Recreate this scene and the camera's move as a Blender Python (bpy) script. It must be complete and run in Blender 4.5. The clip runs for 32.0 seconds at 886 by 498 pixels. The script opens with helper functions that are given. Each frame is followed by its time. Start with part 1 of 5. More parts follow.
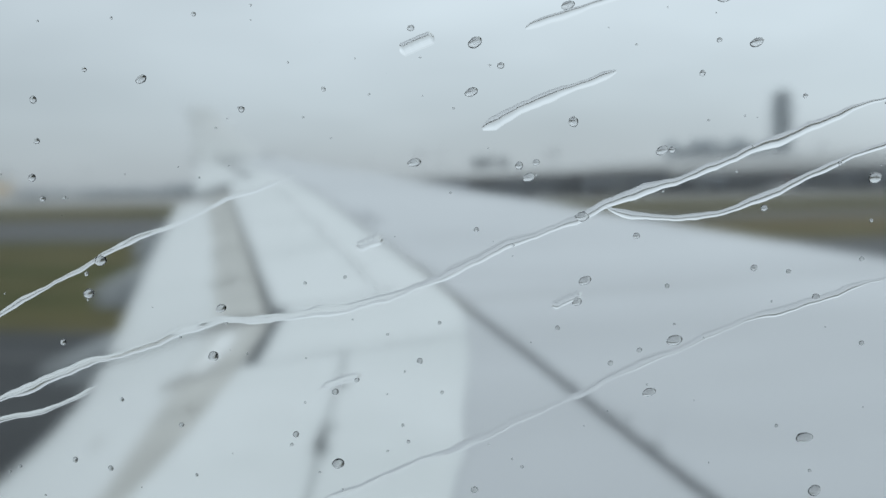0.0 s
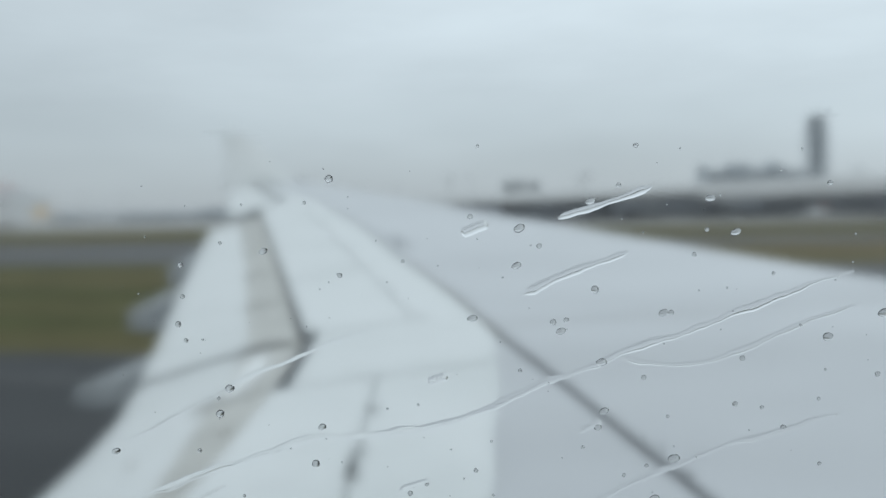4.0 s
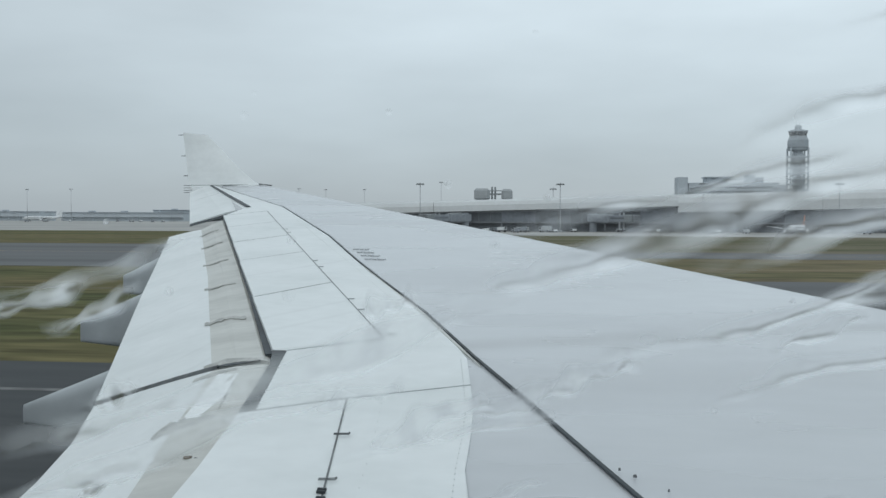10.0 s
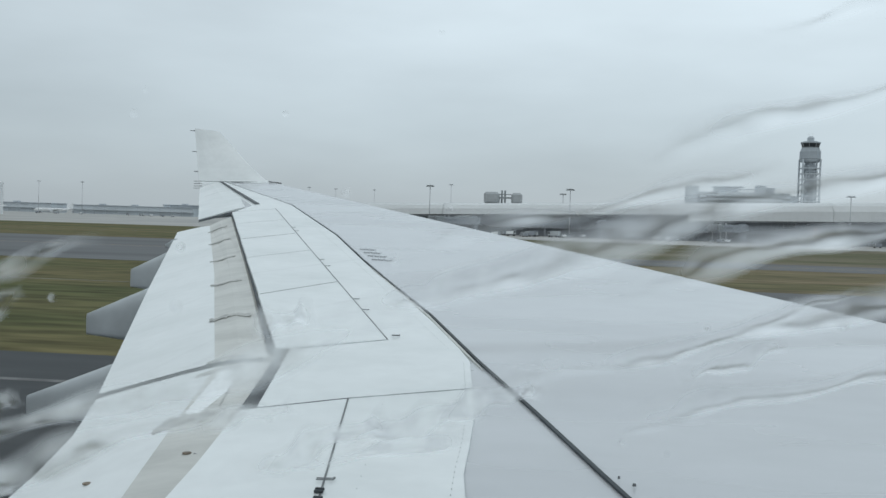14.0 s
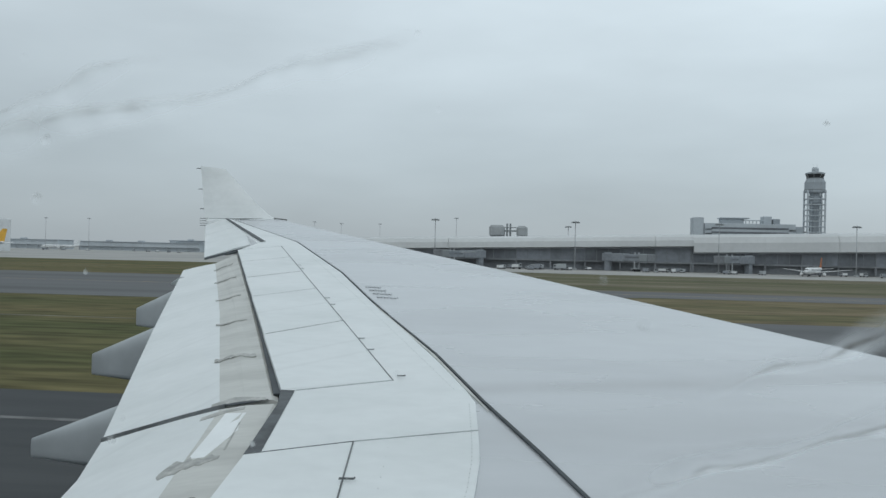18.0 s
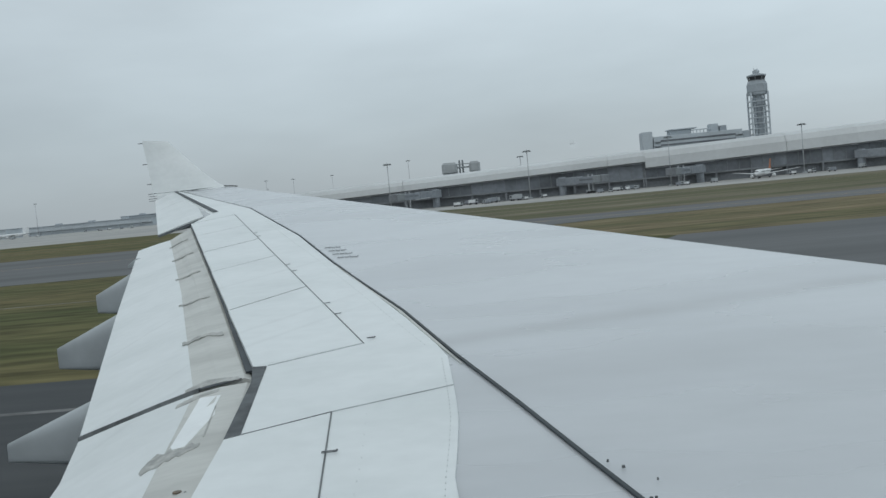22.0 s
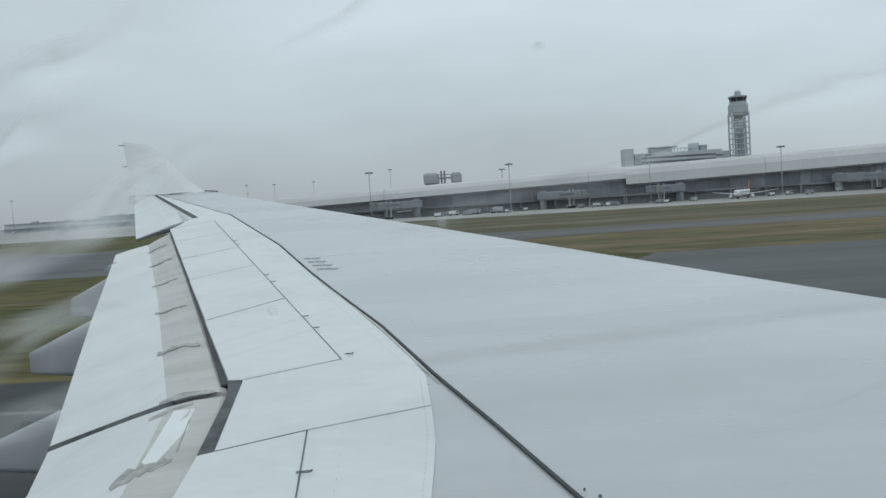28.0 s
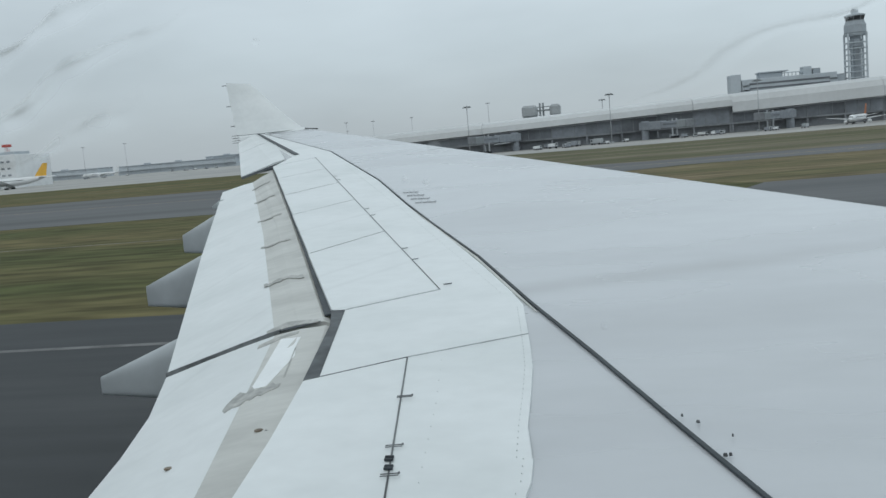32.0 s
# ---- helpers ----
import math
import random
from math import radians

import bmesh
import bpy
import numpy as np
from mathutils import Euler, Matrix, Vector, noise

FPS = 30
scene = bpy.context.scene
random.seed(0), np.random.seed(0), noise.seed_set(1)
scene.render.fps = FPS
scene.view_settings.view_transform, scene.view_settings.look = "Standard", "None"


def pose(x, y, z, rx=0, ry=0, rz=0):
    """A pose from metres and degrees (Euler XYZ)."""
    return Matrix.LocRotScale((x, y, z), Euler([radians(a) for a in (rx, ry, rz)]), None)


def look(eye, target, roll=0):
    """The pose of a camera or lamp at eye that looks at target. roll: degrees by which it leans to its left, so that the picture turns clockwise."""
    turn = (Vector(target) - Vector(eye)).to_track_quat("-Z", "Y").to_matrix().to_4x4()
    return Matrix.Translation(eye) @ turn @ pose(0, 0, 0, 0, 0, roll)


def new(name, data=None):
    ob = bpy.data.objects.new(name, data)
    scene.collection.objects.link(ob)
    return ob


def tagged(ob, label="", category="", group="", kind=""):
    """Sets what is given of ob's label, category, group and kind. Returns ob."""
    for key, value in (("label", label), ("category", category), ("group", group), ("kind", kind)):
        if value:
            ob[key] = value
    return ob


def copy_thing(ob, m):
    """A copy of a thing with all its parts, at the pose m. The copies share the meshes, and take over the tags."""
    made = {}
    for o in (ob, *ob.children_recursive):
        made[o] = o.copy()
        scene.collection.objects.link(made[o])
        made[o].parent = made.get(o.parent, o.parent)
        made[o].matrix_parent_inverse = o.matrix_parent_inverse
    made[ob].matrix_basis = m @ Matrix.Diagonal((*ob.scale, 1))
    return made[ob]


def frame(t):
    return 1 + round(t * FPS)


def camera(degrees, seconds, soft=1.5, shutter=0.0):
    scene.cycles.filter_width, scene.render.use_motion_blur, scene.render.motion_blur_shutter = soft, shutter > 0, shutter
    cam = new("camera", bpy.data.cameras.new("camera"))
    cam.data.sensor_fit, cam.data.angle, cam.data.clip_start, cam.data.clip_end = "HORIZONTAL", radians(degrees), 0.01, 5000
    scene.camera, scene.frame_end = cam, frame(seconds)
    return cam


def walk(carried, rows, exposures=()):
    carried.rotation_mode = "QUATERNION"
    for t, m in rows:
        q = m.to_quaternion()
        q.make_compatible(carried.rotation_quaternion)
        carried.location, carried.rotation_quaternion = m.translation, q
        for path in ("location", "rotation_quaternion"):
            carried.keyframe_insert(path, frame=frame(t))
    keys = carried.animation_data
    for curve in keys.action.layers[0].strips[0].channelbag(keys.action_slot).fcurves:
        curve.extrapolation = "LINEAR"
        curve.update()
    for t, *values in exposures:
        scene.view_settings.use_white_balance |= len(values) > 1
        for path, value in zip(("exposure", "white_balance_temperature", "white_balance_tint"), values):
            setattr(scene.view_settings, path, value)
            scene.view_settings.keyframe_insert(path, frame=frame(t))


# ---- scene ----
from functools import partial


def held(x, y, z, pitch, roll, yaw):
    """A hand-held camera: pitch up, roll clockwise, yaw to the left of straight out of the window."""
    return pose(x, y, z, 90 + pitch, 0, yaw) @ pose(0, 0, 0, 0, 0, roll)


# Plan: x is the way of flight, y points out over the port wing, z up; the ground is at 0, the passenger's eye at 6 m.
cam = camera(52.0, 32.0, soft=1.5)
walk(cam, [
    (0.0, held(0.022, 0.100, 5.846, -3.93, -1.21, 5.64)),
    (0.5, held(0.022, 0.100, 5.846, -3.71, -2.42, 6.29)),
    (1.0, held(0.022, 0.100, 5.846, -4.51, -1.30, 6.37)),
    (1.5, held(0.022, 0.100, 5.846, -4.61, -1.63, 6.02)),
    (2.0, held(0.022, 0.100, 5.846, -3.84, -1.58, 6.56)),
    (2.5, held(0.022, 0.100, 5.846, -2.52, -1.78, 6.99)),
    (3.0, held(0.022, 0.100, 5.846, -2.21, -1.49, 7.34)),
    (3.5, held(0.022, 0.100, 5.846, -2.11, -1.30, 7.46)),
    (5.5, held(0.023, -0.029, 5.928, -3.81, -0.20, 7.17)),
    (6.0, held(0.011, -0.043, 5.937, -2.98, 1.70, 5.30)),
    (6.5, held(0.021, -0.053, 5.936, -3.29, -2.75, 5.34)),
    (7.0, held(-0.002, -0.081, 5.938, -3.16, -1.92, 5.13)),
    (7.5, held(-0.001, -0.089, 5.945, -3.21, -2.58, 4.20)),
    (8.0, held(0.002, -0.081, 5.959, -3.59, -3.09, 4.88)),
    (8.5, held(0.010, -0.091, 5.954, -3.41, -2.52, 4.02)),
    (9.0, held(0.007, -0.037, 5.950, -2.36, -0.76, 3.79)),
    (9.5, held(-0.007, -0.020, 5.933, -2.08, 0.42, 4.17)),
    (10.0, held(-0.009, -0.024, 5.952, -1.98, 0.21, 5.82)),
    (10.5, held(0.006, -0.039, 5.948, -1.87, -0.22, 6.53)),
    (11.0, held(-0.008, -0.036, 5.960, -3.28, -0.18, 4.47)),
    (11.5, held(0.018, -0.027, 5.948, -3.45, -1.77, 3.89)),
    (12.0, held(-0.001, -0.035, 5.957, -4.28, -0.87, 2.91)),
    (12.5, held(-0.006, -0.024, 5.948, -4.91, -0.92, 2.93)),
    (13.0, held(-0.003, -0.054, 5.971, -4.90, -0.85, 2.97)),
    (13.5, held(0.008, -0.019, 5.962, -3.47, -0.07, 4.14)),
    (14.0, held(0.010, -0.011, 5.954, -1.85, 1.73, 6.35)),
    (14.5, held(0.008, -0.044, 5.985, -1.77, 2.44, 6.95)),
    (16.5, held(0.015, -0.049, 6.000, -0.53, 1.46, 7.71)),
    (17.0, held(0.018, -0.034, 6.005, -0.01, 1.41, 7.91)),
    (17.5, held(0.021, -0.049, 6.006, 0.46, 1.72, 7.42)),
    (18.0, held(0.019, -0.020, 6.010, 0.25, 1.28, 6.76)),
    (18.5, held(0.025, -0.028, 6.007, -0.18, 0.20, 6.00)),
    (19.0, held(0.011, -0.033, 6.021, -1.12, 1.29, 5.00)),
    (19.5, held(0.009, 0.004, 6.024, -1.73, 0.43, 3.84)),
    (20.0, held(0.006, -0.002, 6.053, -1.98, 0.35, 2.90)),
    (20.5, held(0.011, 0.009, 6.091, -2.24, 2.18, 2.13)),
    (21.0, held(0.004, 0.013, 6.126, -2.82, 0.42, 2.30)),
    (21.5, held(0.015, 0.004, 6.135, -3.24, -2.93, 3.29)),
    (22.0, held(0.032, 0.009, 6.130, -3.53, -5.42, 4.28)),
    (22.5, held(0.016, 0.005, 6.159, -4.02, -6.46, 4.57)),
    (23.0, held(0.012, 0.016, 6.171, -4.12, -6.02, 4.39)),
    (23.5, held(0.019, 0.002, 6.180, -4.18, -6.40, 4.18)),
    (24.0, held(0.011, 0.012, 6.190, -3.84, -5.95, 3.85)),
    (24.5, held(0.013, 0.044, 6.189, -3.62, -3.74, 2.88)),
    (25.0, held(0.009, 0.036, 6.193, -3.70, -2.38, 2.17)),
    (25.5, held(0.010, 0.046, 6.190, -3.81, -2.61, 2.08)),
    (27.5, held(0.016, 0.034, 6.207, -3.26, -3.36, 2.56)),
    (28.0, held(0.016, 0.042, 6.198, -2.99, -3.58, 2.93)),
    (28.5, held(0.013, 0.027, 6.194, -2.94, -3.36, 3.15)),
    (29.0, held(0.015, 0.037, 6.197, -2.98, -3.45, 3.67)),
    (29.5, held(0.011, -0.017, 6.166, -3.04, -4.22, 5.90)),
    (30.0, held(0.046, -0.006, 6.204, -4.84, -4.83, 9.36)),
    (30.5, held(0.047, 0.003, 6.202, -6.49, -4.43, 10.40)),
    (31.0, held(0.040, -0.014, 6.198, -6.81, -3.83, 10.13)),
    (31.5, held(0.032, -0.034, 6.142, -5.91, -4.11, 9.86)),
    (32.0, held(0.042, 0.004, 6.167, -6.64, -4.92, 9.50)),
], exposures=[(0, 0.0), (2, 0.03), (5.5, 0.0), (9, 0.0), (12, -0.03), (14, 0.05), (17, -0.08), (19, -0.10), (25, -0.08), (29, -0.07), (30.5, -0.03), (32, 0.03)])

# ---------------------------------------------------------------- light
world = bpy.data.worlds.new("overcast_sky")
scene.world = world
world.use_nodes = True
wn, wl = world.node_tree.nodes, world.node_tree.links
wn.clear()
w_out = wn.new("ShaderNodeOutputWorld")
w_bg = wn.new("ShaderNodeBackground")
w_sky = wn.new("ShaderNodeTexSky")
w_sky.sky_type = "NISHITA"
w_sky.sun_disc = False
w_sky.sun_elevation, w_sky.sun_rotation = radians(48), radians(200)
w_co = wn.new("ShaderNodeTexCoord")
w_sep = wn.new("ShaderNodeSeparateXYZ")
w_ramp = wn.new("ShaderNodeValToRGB")
w_ramp.color_ramp.elements[0].position, w_ramp.color_ramp.elements[0].color = 0.0, (0.506, 0.580, 0.626, 1)
w_ramp.color_ramp.elements[1].position, w_ramp.color_ramp.elements[1].color = 0.85, (0.660, 0.765, 0.818, 1)
for w_at, w_col in ((0.10, (0.600, 0.700, 0.756, 1)), (0.28, (0.822, 0.952, 1.03, 1))):
    w_ramp.color_ramp.elements.new(w_at).color = w_col
w_map = wn.new("ShaderNodeMapping")
w_map.inputs["Scale"].default_value = (1.0, 1.0, 3.5)
w_noise = wn.new("ShaderNodeTexNoise")
w_noise.inputs["Scale"].default_value, w_noise.inputs["Detail"].default_value = 2.1, 5.0
w_nr = wn.new("ShaderNodeMapRange")
w_nr.inputs["From Min"].default_value, w_nr.inputs["From Max"].default_value = 0.3, 0.7
w_nr.inputs["To Min"].default_value, w_nr.inputs["To Max"].default_value = 0.885, 1.11
w_side = wn.new("ShaderNodeMapRange")
w_side.inputs["From Min"].default_value, w_side.inputs["From Max"].default_value = -1.0, 1.0
w_side.inputs["To Min"].default_value, w_side.inputs["To Max"].default_value = 0.82, 1.24
w_lit = wn.new("ShaderNodeMath")
w_lit.operation = "MULTIPLY"
w_mul = wn.new("ShaderNodeMix")
w_mul.data_type, w_mul.blend_type = "RGBA", "MULTIPLY"
w_mul.inputs["Factor"].default_value = 1.0
w_mix = wn.new("ShaderNodeMix")
w_mix.data_type = "RGBA"
w_mix.inputs["Factor"].default_value = 0.006
wl.new(w_co.outputs["Generated"], w_sep.inputs[0])
wl.new(w_sep.outputs["Z"], w_ramp.inputs[0])
wl.new(w_co.outputs["Generated"], w_map.inputs[0])
wl.new(w_map.outputs[0], w_noise.inputs["Vector"])
wl.new(w_noise.outputs["Fac"], w_nr.inputs["Value"])
wl.new(w_ramp.outputs[0], w_mul.inputs[6])
wl.new(w_sep.outputs["X"], w_side.inputs["Value"])
wl.new(w_side.outputs[0], w_lit.inputs[0])
wl.new(w_nr.outputs[0], w_lit.inputs[1])
wl.new(w_lit.outputs[0], w_mul.inputs[7])
wl.new(w_mul.outputs[2], w_mix.inputs[6])
wl.new(w_sky.outputs[0], w_mix.inputs[7])
wl.new(w_mix.outputs[2], w_bg.inputs["Color"])
w_bg.inputs["Strength"].default_value = 0.815
wl.new(w_bg.outputs[0], w_out.inputs[0])

sun = new("sun", bpy.data.lights.new("sun", "SUN"))
sun.data.energy, sun.data.angle, sun.data.color = 0.4, radians(40), (1.0, 0.97, 0.93)
sun.matrix_world = look((0, 0, 100), (20, 60, 0))

# ---------------------------------------------------------------- materials


def material(name, colour, rough=0.6, metal=0.0, vary=0.12, scale=1.0, fine=20.0, bump=0.0, stretch=(1, 1, 1), second=None, mix_at=(0.45, 0.6), by_object=0.0, spec=0.5):
    """A painted, mineral or metal surface with stains at one scale and grain at another."""
    m = bpy.data.materials.new(name)
    m.use_nodes = True
    n, l = m.node_tree.nodes, m.node_tree.links
    b = n["Principled BSDF"]
    b.inputs["Roughness"].default_value, b.inputs["Metallic"].default_value = rough, metal
    b.inputs["Specular IOR Level"].default_value = spec
    co = n.new("ShaderNodeTexCoord")
    mp = n.new("ShaderNodeMapping")
    mp.inputs["Scale"].default_value = stretch
    l.new(co.outputs["Object"], mp.inputs[0])
    big, small = n.new("ShaderNodeTexNoise"), n.new("ShaderNodeTexNoise")
    for t, s, d in ((big, scale, 4.0), (small, fine, 3.0)):
        t.inputs["Scale"].default_value, t.inputs["Detail"].default_value = s, d
        l.new(mp.outputs[0], t.inputs["Vector"])
    base = n.new("ShaderNodeMix")
    base.data_type = "RGBA"
    base.inputs[6].default_value = (*colour, 1)
    base.inputs[7].default_value = (*(second or [c * (1 - vary * 1.6) for c in colour]), 1)
    ramp = n.new("ShaderNodeMapRange")
    ramp.inputs["From Min"].default_value, ramp.inputs["From Max"].default_value = mix_at
    l.new(big.outputs["Fac"], ramp.inputs["Value"])
    l.new(ramp.outputs[0], base.inputs["Factor"])
    grain = n.new("ShaderNodeMapRange")
    grain.inputs["From Min"].default_value, grain.inputs["From Max"].default_value = 0.25, 0.75
    grain.inputs["To Min"].default_value, grain.inputs["To Max"].default_value = 1 - vary, 1 + vary * 0.6
    l.new(small.outputs["Fac"], grain.inputs["Value"])
    mul = n.new("ShaderNodeMix")
    mul.data_type, mul.blend_type = "RGBA", "MULTIPLY"
    mul.inputs["Factor"].default_value = 1.0
    l.new(base.outputs[2], mul.inputs[6])
    l.new(grain.outputs[0], mul.inputs[7])
    last = mul
    if by_object:
        info = n.new("ShaderNodeObjectInfo")
        mr = n.new("ShaderNodeMapRange")
        mr.inputs["To Min"].default_value, mr.inputs["To Max"].default_value = 1 - by_object, 1 + by_object
        l.new(info.outputs["Random"], mr.inputs["Value"])
        last = n.new("ShaderNodeMix")
        last.data_type, last.blend_type = "RGBA", "MULTIPLY"
        last.inputs["Factor"].default_value = 1.0
        l.new(mul.outputs[2], last.inputs[6])
        l.new(mr.outputs[0], last.inputs[7])
    l.new(last.outputs[2], b.inputs["Base Color"])
    rr = n.new("ShaderNodeMapRange")
    rr.inputs["To Min"].default_value, rr.inputs["To Max"].default_value = max(0.02, rough - 0.08), min(1, rough + 0.1)
    l.new(big.outputs["Fac"], rr.inputs["Value"])
    l.new(rr.outputs[0], b.inputs["Roughness"])
    if bump:
        bp = n.new("ShaderNodeBump")
        bp.inputs["Strength"].default_value, bp.inputs["Distance"].default_value = bump, 0.02
        l.new(small.outputs["Fac"], bp.inputs["Height"])
        l.new(bp.outputs[0], b.inputs["Normal"])
    return m


WHITE = material("wing_white_paint", (0.752, 0.776, 0.776), 0.40, vary=0.045, scale=0.7, fine=6.0, stretch=(0.8, 1.1, 1), second=(0.678, 0.706, 0.703), mix_at=(0.44, 0.72))
GREY = material("wing_grey_paint", (0.530, 0.545, 0.564), 0.26, vary=0.035, scale=0.45, fine=3.0, stretch=(0.6, 1.5, 1), spec=0.62)


def dark_band(m, slope, offset, half, depth):
    """A soft darker streak across the wing, broken up along its way: y = offset + slope * x."""
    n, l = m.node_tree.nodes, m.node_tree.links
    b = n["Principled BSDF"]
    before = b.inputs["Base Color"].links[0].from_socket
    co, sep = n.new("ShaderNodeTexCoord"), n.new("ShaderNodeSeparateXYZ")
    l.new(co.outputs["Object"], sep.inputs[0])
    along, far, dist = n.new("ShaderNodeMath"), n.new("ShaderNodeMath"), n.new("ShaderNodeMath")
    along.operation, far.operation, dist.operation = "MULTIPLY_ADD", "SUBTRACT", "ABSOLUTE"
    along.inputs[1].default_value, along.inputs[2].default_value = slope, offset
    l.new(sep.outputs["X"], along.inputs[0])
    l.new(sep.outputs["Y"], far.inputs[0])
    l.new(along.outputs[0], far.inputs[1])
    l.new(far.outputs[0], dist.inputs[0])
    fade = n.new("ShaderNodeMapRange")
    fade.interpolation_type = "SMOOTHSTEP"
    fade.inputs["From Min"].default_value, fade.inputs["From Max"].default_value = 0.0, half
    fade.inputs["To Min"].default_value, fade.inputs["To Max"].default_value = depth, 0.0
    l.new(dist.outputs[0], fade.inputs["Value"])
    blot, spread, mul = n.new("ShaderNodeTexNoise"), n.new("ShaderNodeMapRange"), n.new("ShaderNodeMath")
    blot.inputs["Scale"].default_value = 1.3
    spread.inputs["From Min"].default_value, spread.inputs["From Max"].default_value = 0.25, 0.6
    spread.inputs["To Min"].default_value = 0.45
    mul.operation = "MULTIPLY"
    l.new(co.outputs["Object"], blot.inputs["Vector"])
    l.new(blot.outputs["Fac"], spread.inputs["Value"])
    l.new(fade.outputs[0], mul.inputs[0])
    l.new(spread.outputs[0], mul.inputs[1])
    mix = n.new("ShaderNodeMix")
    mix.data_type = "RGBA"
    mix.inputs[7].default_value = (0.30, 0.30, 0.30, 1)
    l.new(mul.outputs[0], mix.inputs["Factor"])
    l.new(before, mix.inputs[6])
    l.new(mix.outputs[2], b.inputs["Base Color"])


# soft darker bands across the grey skin
dark_band(GREY, 0.29, 7.86, 0.36, 0.36)
dark_band(GREY, 0.22, 6.55, 0.55, 0.13)
dark_band(GREY, 0.25, 5.3, 0.5, 0.09)
# grime that trails from the spoiler brackets over the white skin
for offset in (11.68, 12.55, 16.43):
    dark_band(WHITE, 1.5, offset, 0.13, 0.10)
FLAP_GREY = material("bare_flap_grey", (0.58, 0.58, 0.55), 0.5, vary=0.08, scale=1.2, fine=9.0, stretch=(0.6, 2, 1))
SMEAR = material("sealant_smear", (0.50, 0.498, 0.475), 0.6, vary=0.25, scale=7.0, fine=24, second=(0.37, 0.37, 0.355), mix_at=(0.36, 0.60))
SEAL = material("black_sealant", (0.036, 0.046, 0.054), 0.55, vary=0.2, scale=2.0, fine=14.0)
JOINT = material("panel_joint", (0.16, 0.17, 0.175), 0.6, vary=0.3, scale=1.5, fine=12.0)
# shade of the gap by the inboard spoiler, as a colour
GAP_SHADE = material("gap_shade_grey", (0.095, 0.105, 0.112), 0.55, vary=0.3, scale=2.5, fine=14.0)
FAINT = material("faint_panel_joint", (0.45, 0.47, 0.48), 0.6, vary=0.2, scale=2.0, fine=12.0)
BRIDGE = material("bridge_grey", (0.27, 0.29, 0.315), 0.6, vary=0.1, scale=0.3, fine=2)
PATCH = material("fresh_white_patch", (0.86, 0.88, 0.88), 0.4, vary=0.03, scale=3, fine=20)
# distance haze is put into these two pale, bluish claddings
HAZE_C = material("hazed_pale_cladding", (0.47, 0.51, 0.54), 0.7, vary=0.06, scale=0.05, fine=0.6)
HAZE_D = material("hazed_grey_cladding", (0.37, 0.405, 0.435), 0.7, vary=0.08, scale=0.05, fine=0.6)
BARE = material("bare_aluminium", (0.62, 0.63, 0.64), 0.3, metal=0.9, vary=0.08, scale=2.0, fine=20)
RIVET = material("small_rivets", (0.69, 0.712, 0.712), 0.5, vary=0.1)
# cladding of the farthest sheds, paled and blued to imitate haze
FAR_C = material("far_haze_pale_cladding", (0.50, 0.54, 0.57), 0.7, vary=0.05, scale=0.05, fine=0.6)
FAR_D = material("far_haze_grey_cladding", (0.41, 0.445, 0.475), 0.7, vary=0.06, scale=0.05, fine=0.6)
FAIR = material("fairing_paint", (0.43, 0.46, 0.475), 0.38, vary=0.06, scale=0.8, fine=6.0)
DIRTY = material("oil_stain", (0.20, 0.15, 0.10), 0.5, vary=0.3, scale=8, fine=30)
CABIN = material("cabin_lining", (0.62, 0.62, 0.60), 0.6, vary=0.04, scale=4, fine=40)
SKIN = material("fuselage_paint", (0.78, 0.79, 0.80), 0.3, vary=0.03, scale=0.3, fine=3.0)

ASPHALT = material("wet_asphalt", (0.036, 0.039, 0.042), 0.65, vary=0.22, scale=0.05, fine=0.7, stretch=(0.25, 1.6, 1), second=(0.056, 0.059, 0.062), spec=0.25)
TAXI = material("taxiway_asphalt", (0.078, 0.081, 0.083), 0.65, vary=0.28, scale=0.05, fine=0.4, stretch=(0.16, 1.6, 1), second=(0.048, 0.050, 0.052), mix_at=(0.4, 0.66))
APRON = material("apron_concrete", (0.34, 0.33, 0.31), 0.6, vary=0.1, scale=0.012, fine=0.15, second=(0.27, 0.265, 0.255))
GRASS = material("airfield_grass", (0.074, 0.088, 0.034), 0.95, vary=0.62, scale=0.035, fine=0.55, stretch=(0.30, 1.4, 1), second=(0.160, 0.134, 0.066), mix_at=(0.36, 0.62), spec=0.1)
DRY = material("dry_airfield_grass", (0.215, 0.172, 0.106), 0.95, vary=0.6, scale=0.05, fine=0.45, stretch=(0.25, 1.6, 1), second=(0.140, 0.128, 0.068), mix_at=(0.42, 0.60), spec=0.1)
PALE = material("pale_airfield_grass", (0.120, 0.118, 0.066), 0.95, vary=0.55, scale=0.03, fine=0.3, stretch=(0.2, 1.6, 1), second=(0.190, 0.170, 0.122), mix_at=(0.46, 0.62), spec=0.1)
TUFT = material("rough_grass_tuft", (0.150, 0.145, 0.070), 0.95, vary=0.4, scale=0.4, fine=3.0, second=(0.12, 0.10, 0.045), spec=0.1)
PAINT_W = material("runway_white_paint", (0.6, 0.6, 0.58), 0.6, vary=0.15, scale=0.3, fine=3)
PAINT_Y = material("taxi_line_orange", (0.55, 0.30, 0.10), 0.6, vary=0.15, scale=0.3, fine=3)
ROOF = material("terminal_roof_steel", (0.56, 0.57, 0.57), 0.45, vary=0.05, scale=0.03, fine=0.6, by_object=0.03)
# terminal front colours are lightened to imitate haze over the apron
FACADE = material("terminal_dark_glass", (0.185, 0.20, 0.22), 0.3, vary=0.16, scale=0.08, fine=0.6, by_object=0.25)
MULLION = material("grey_mullion", (0.20, 0.212, 0.225), 0.5, vary=0.1, scale=0.2, fine=2)
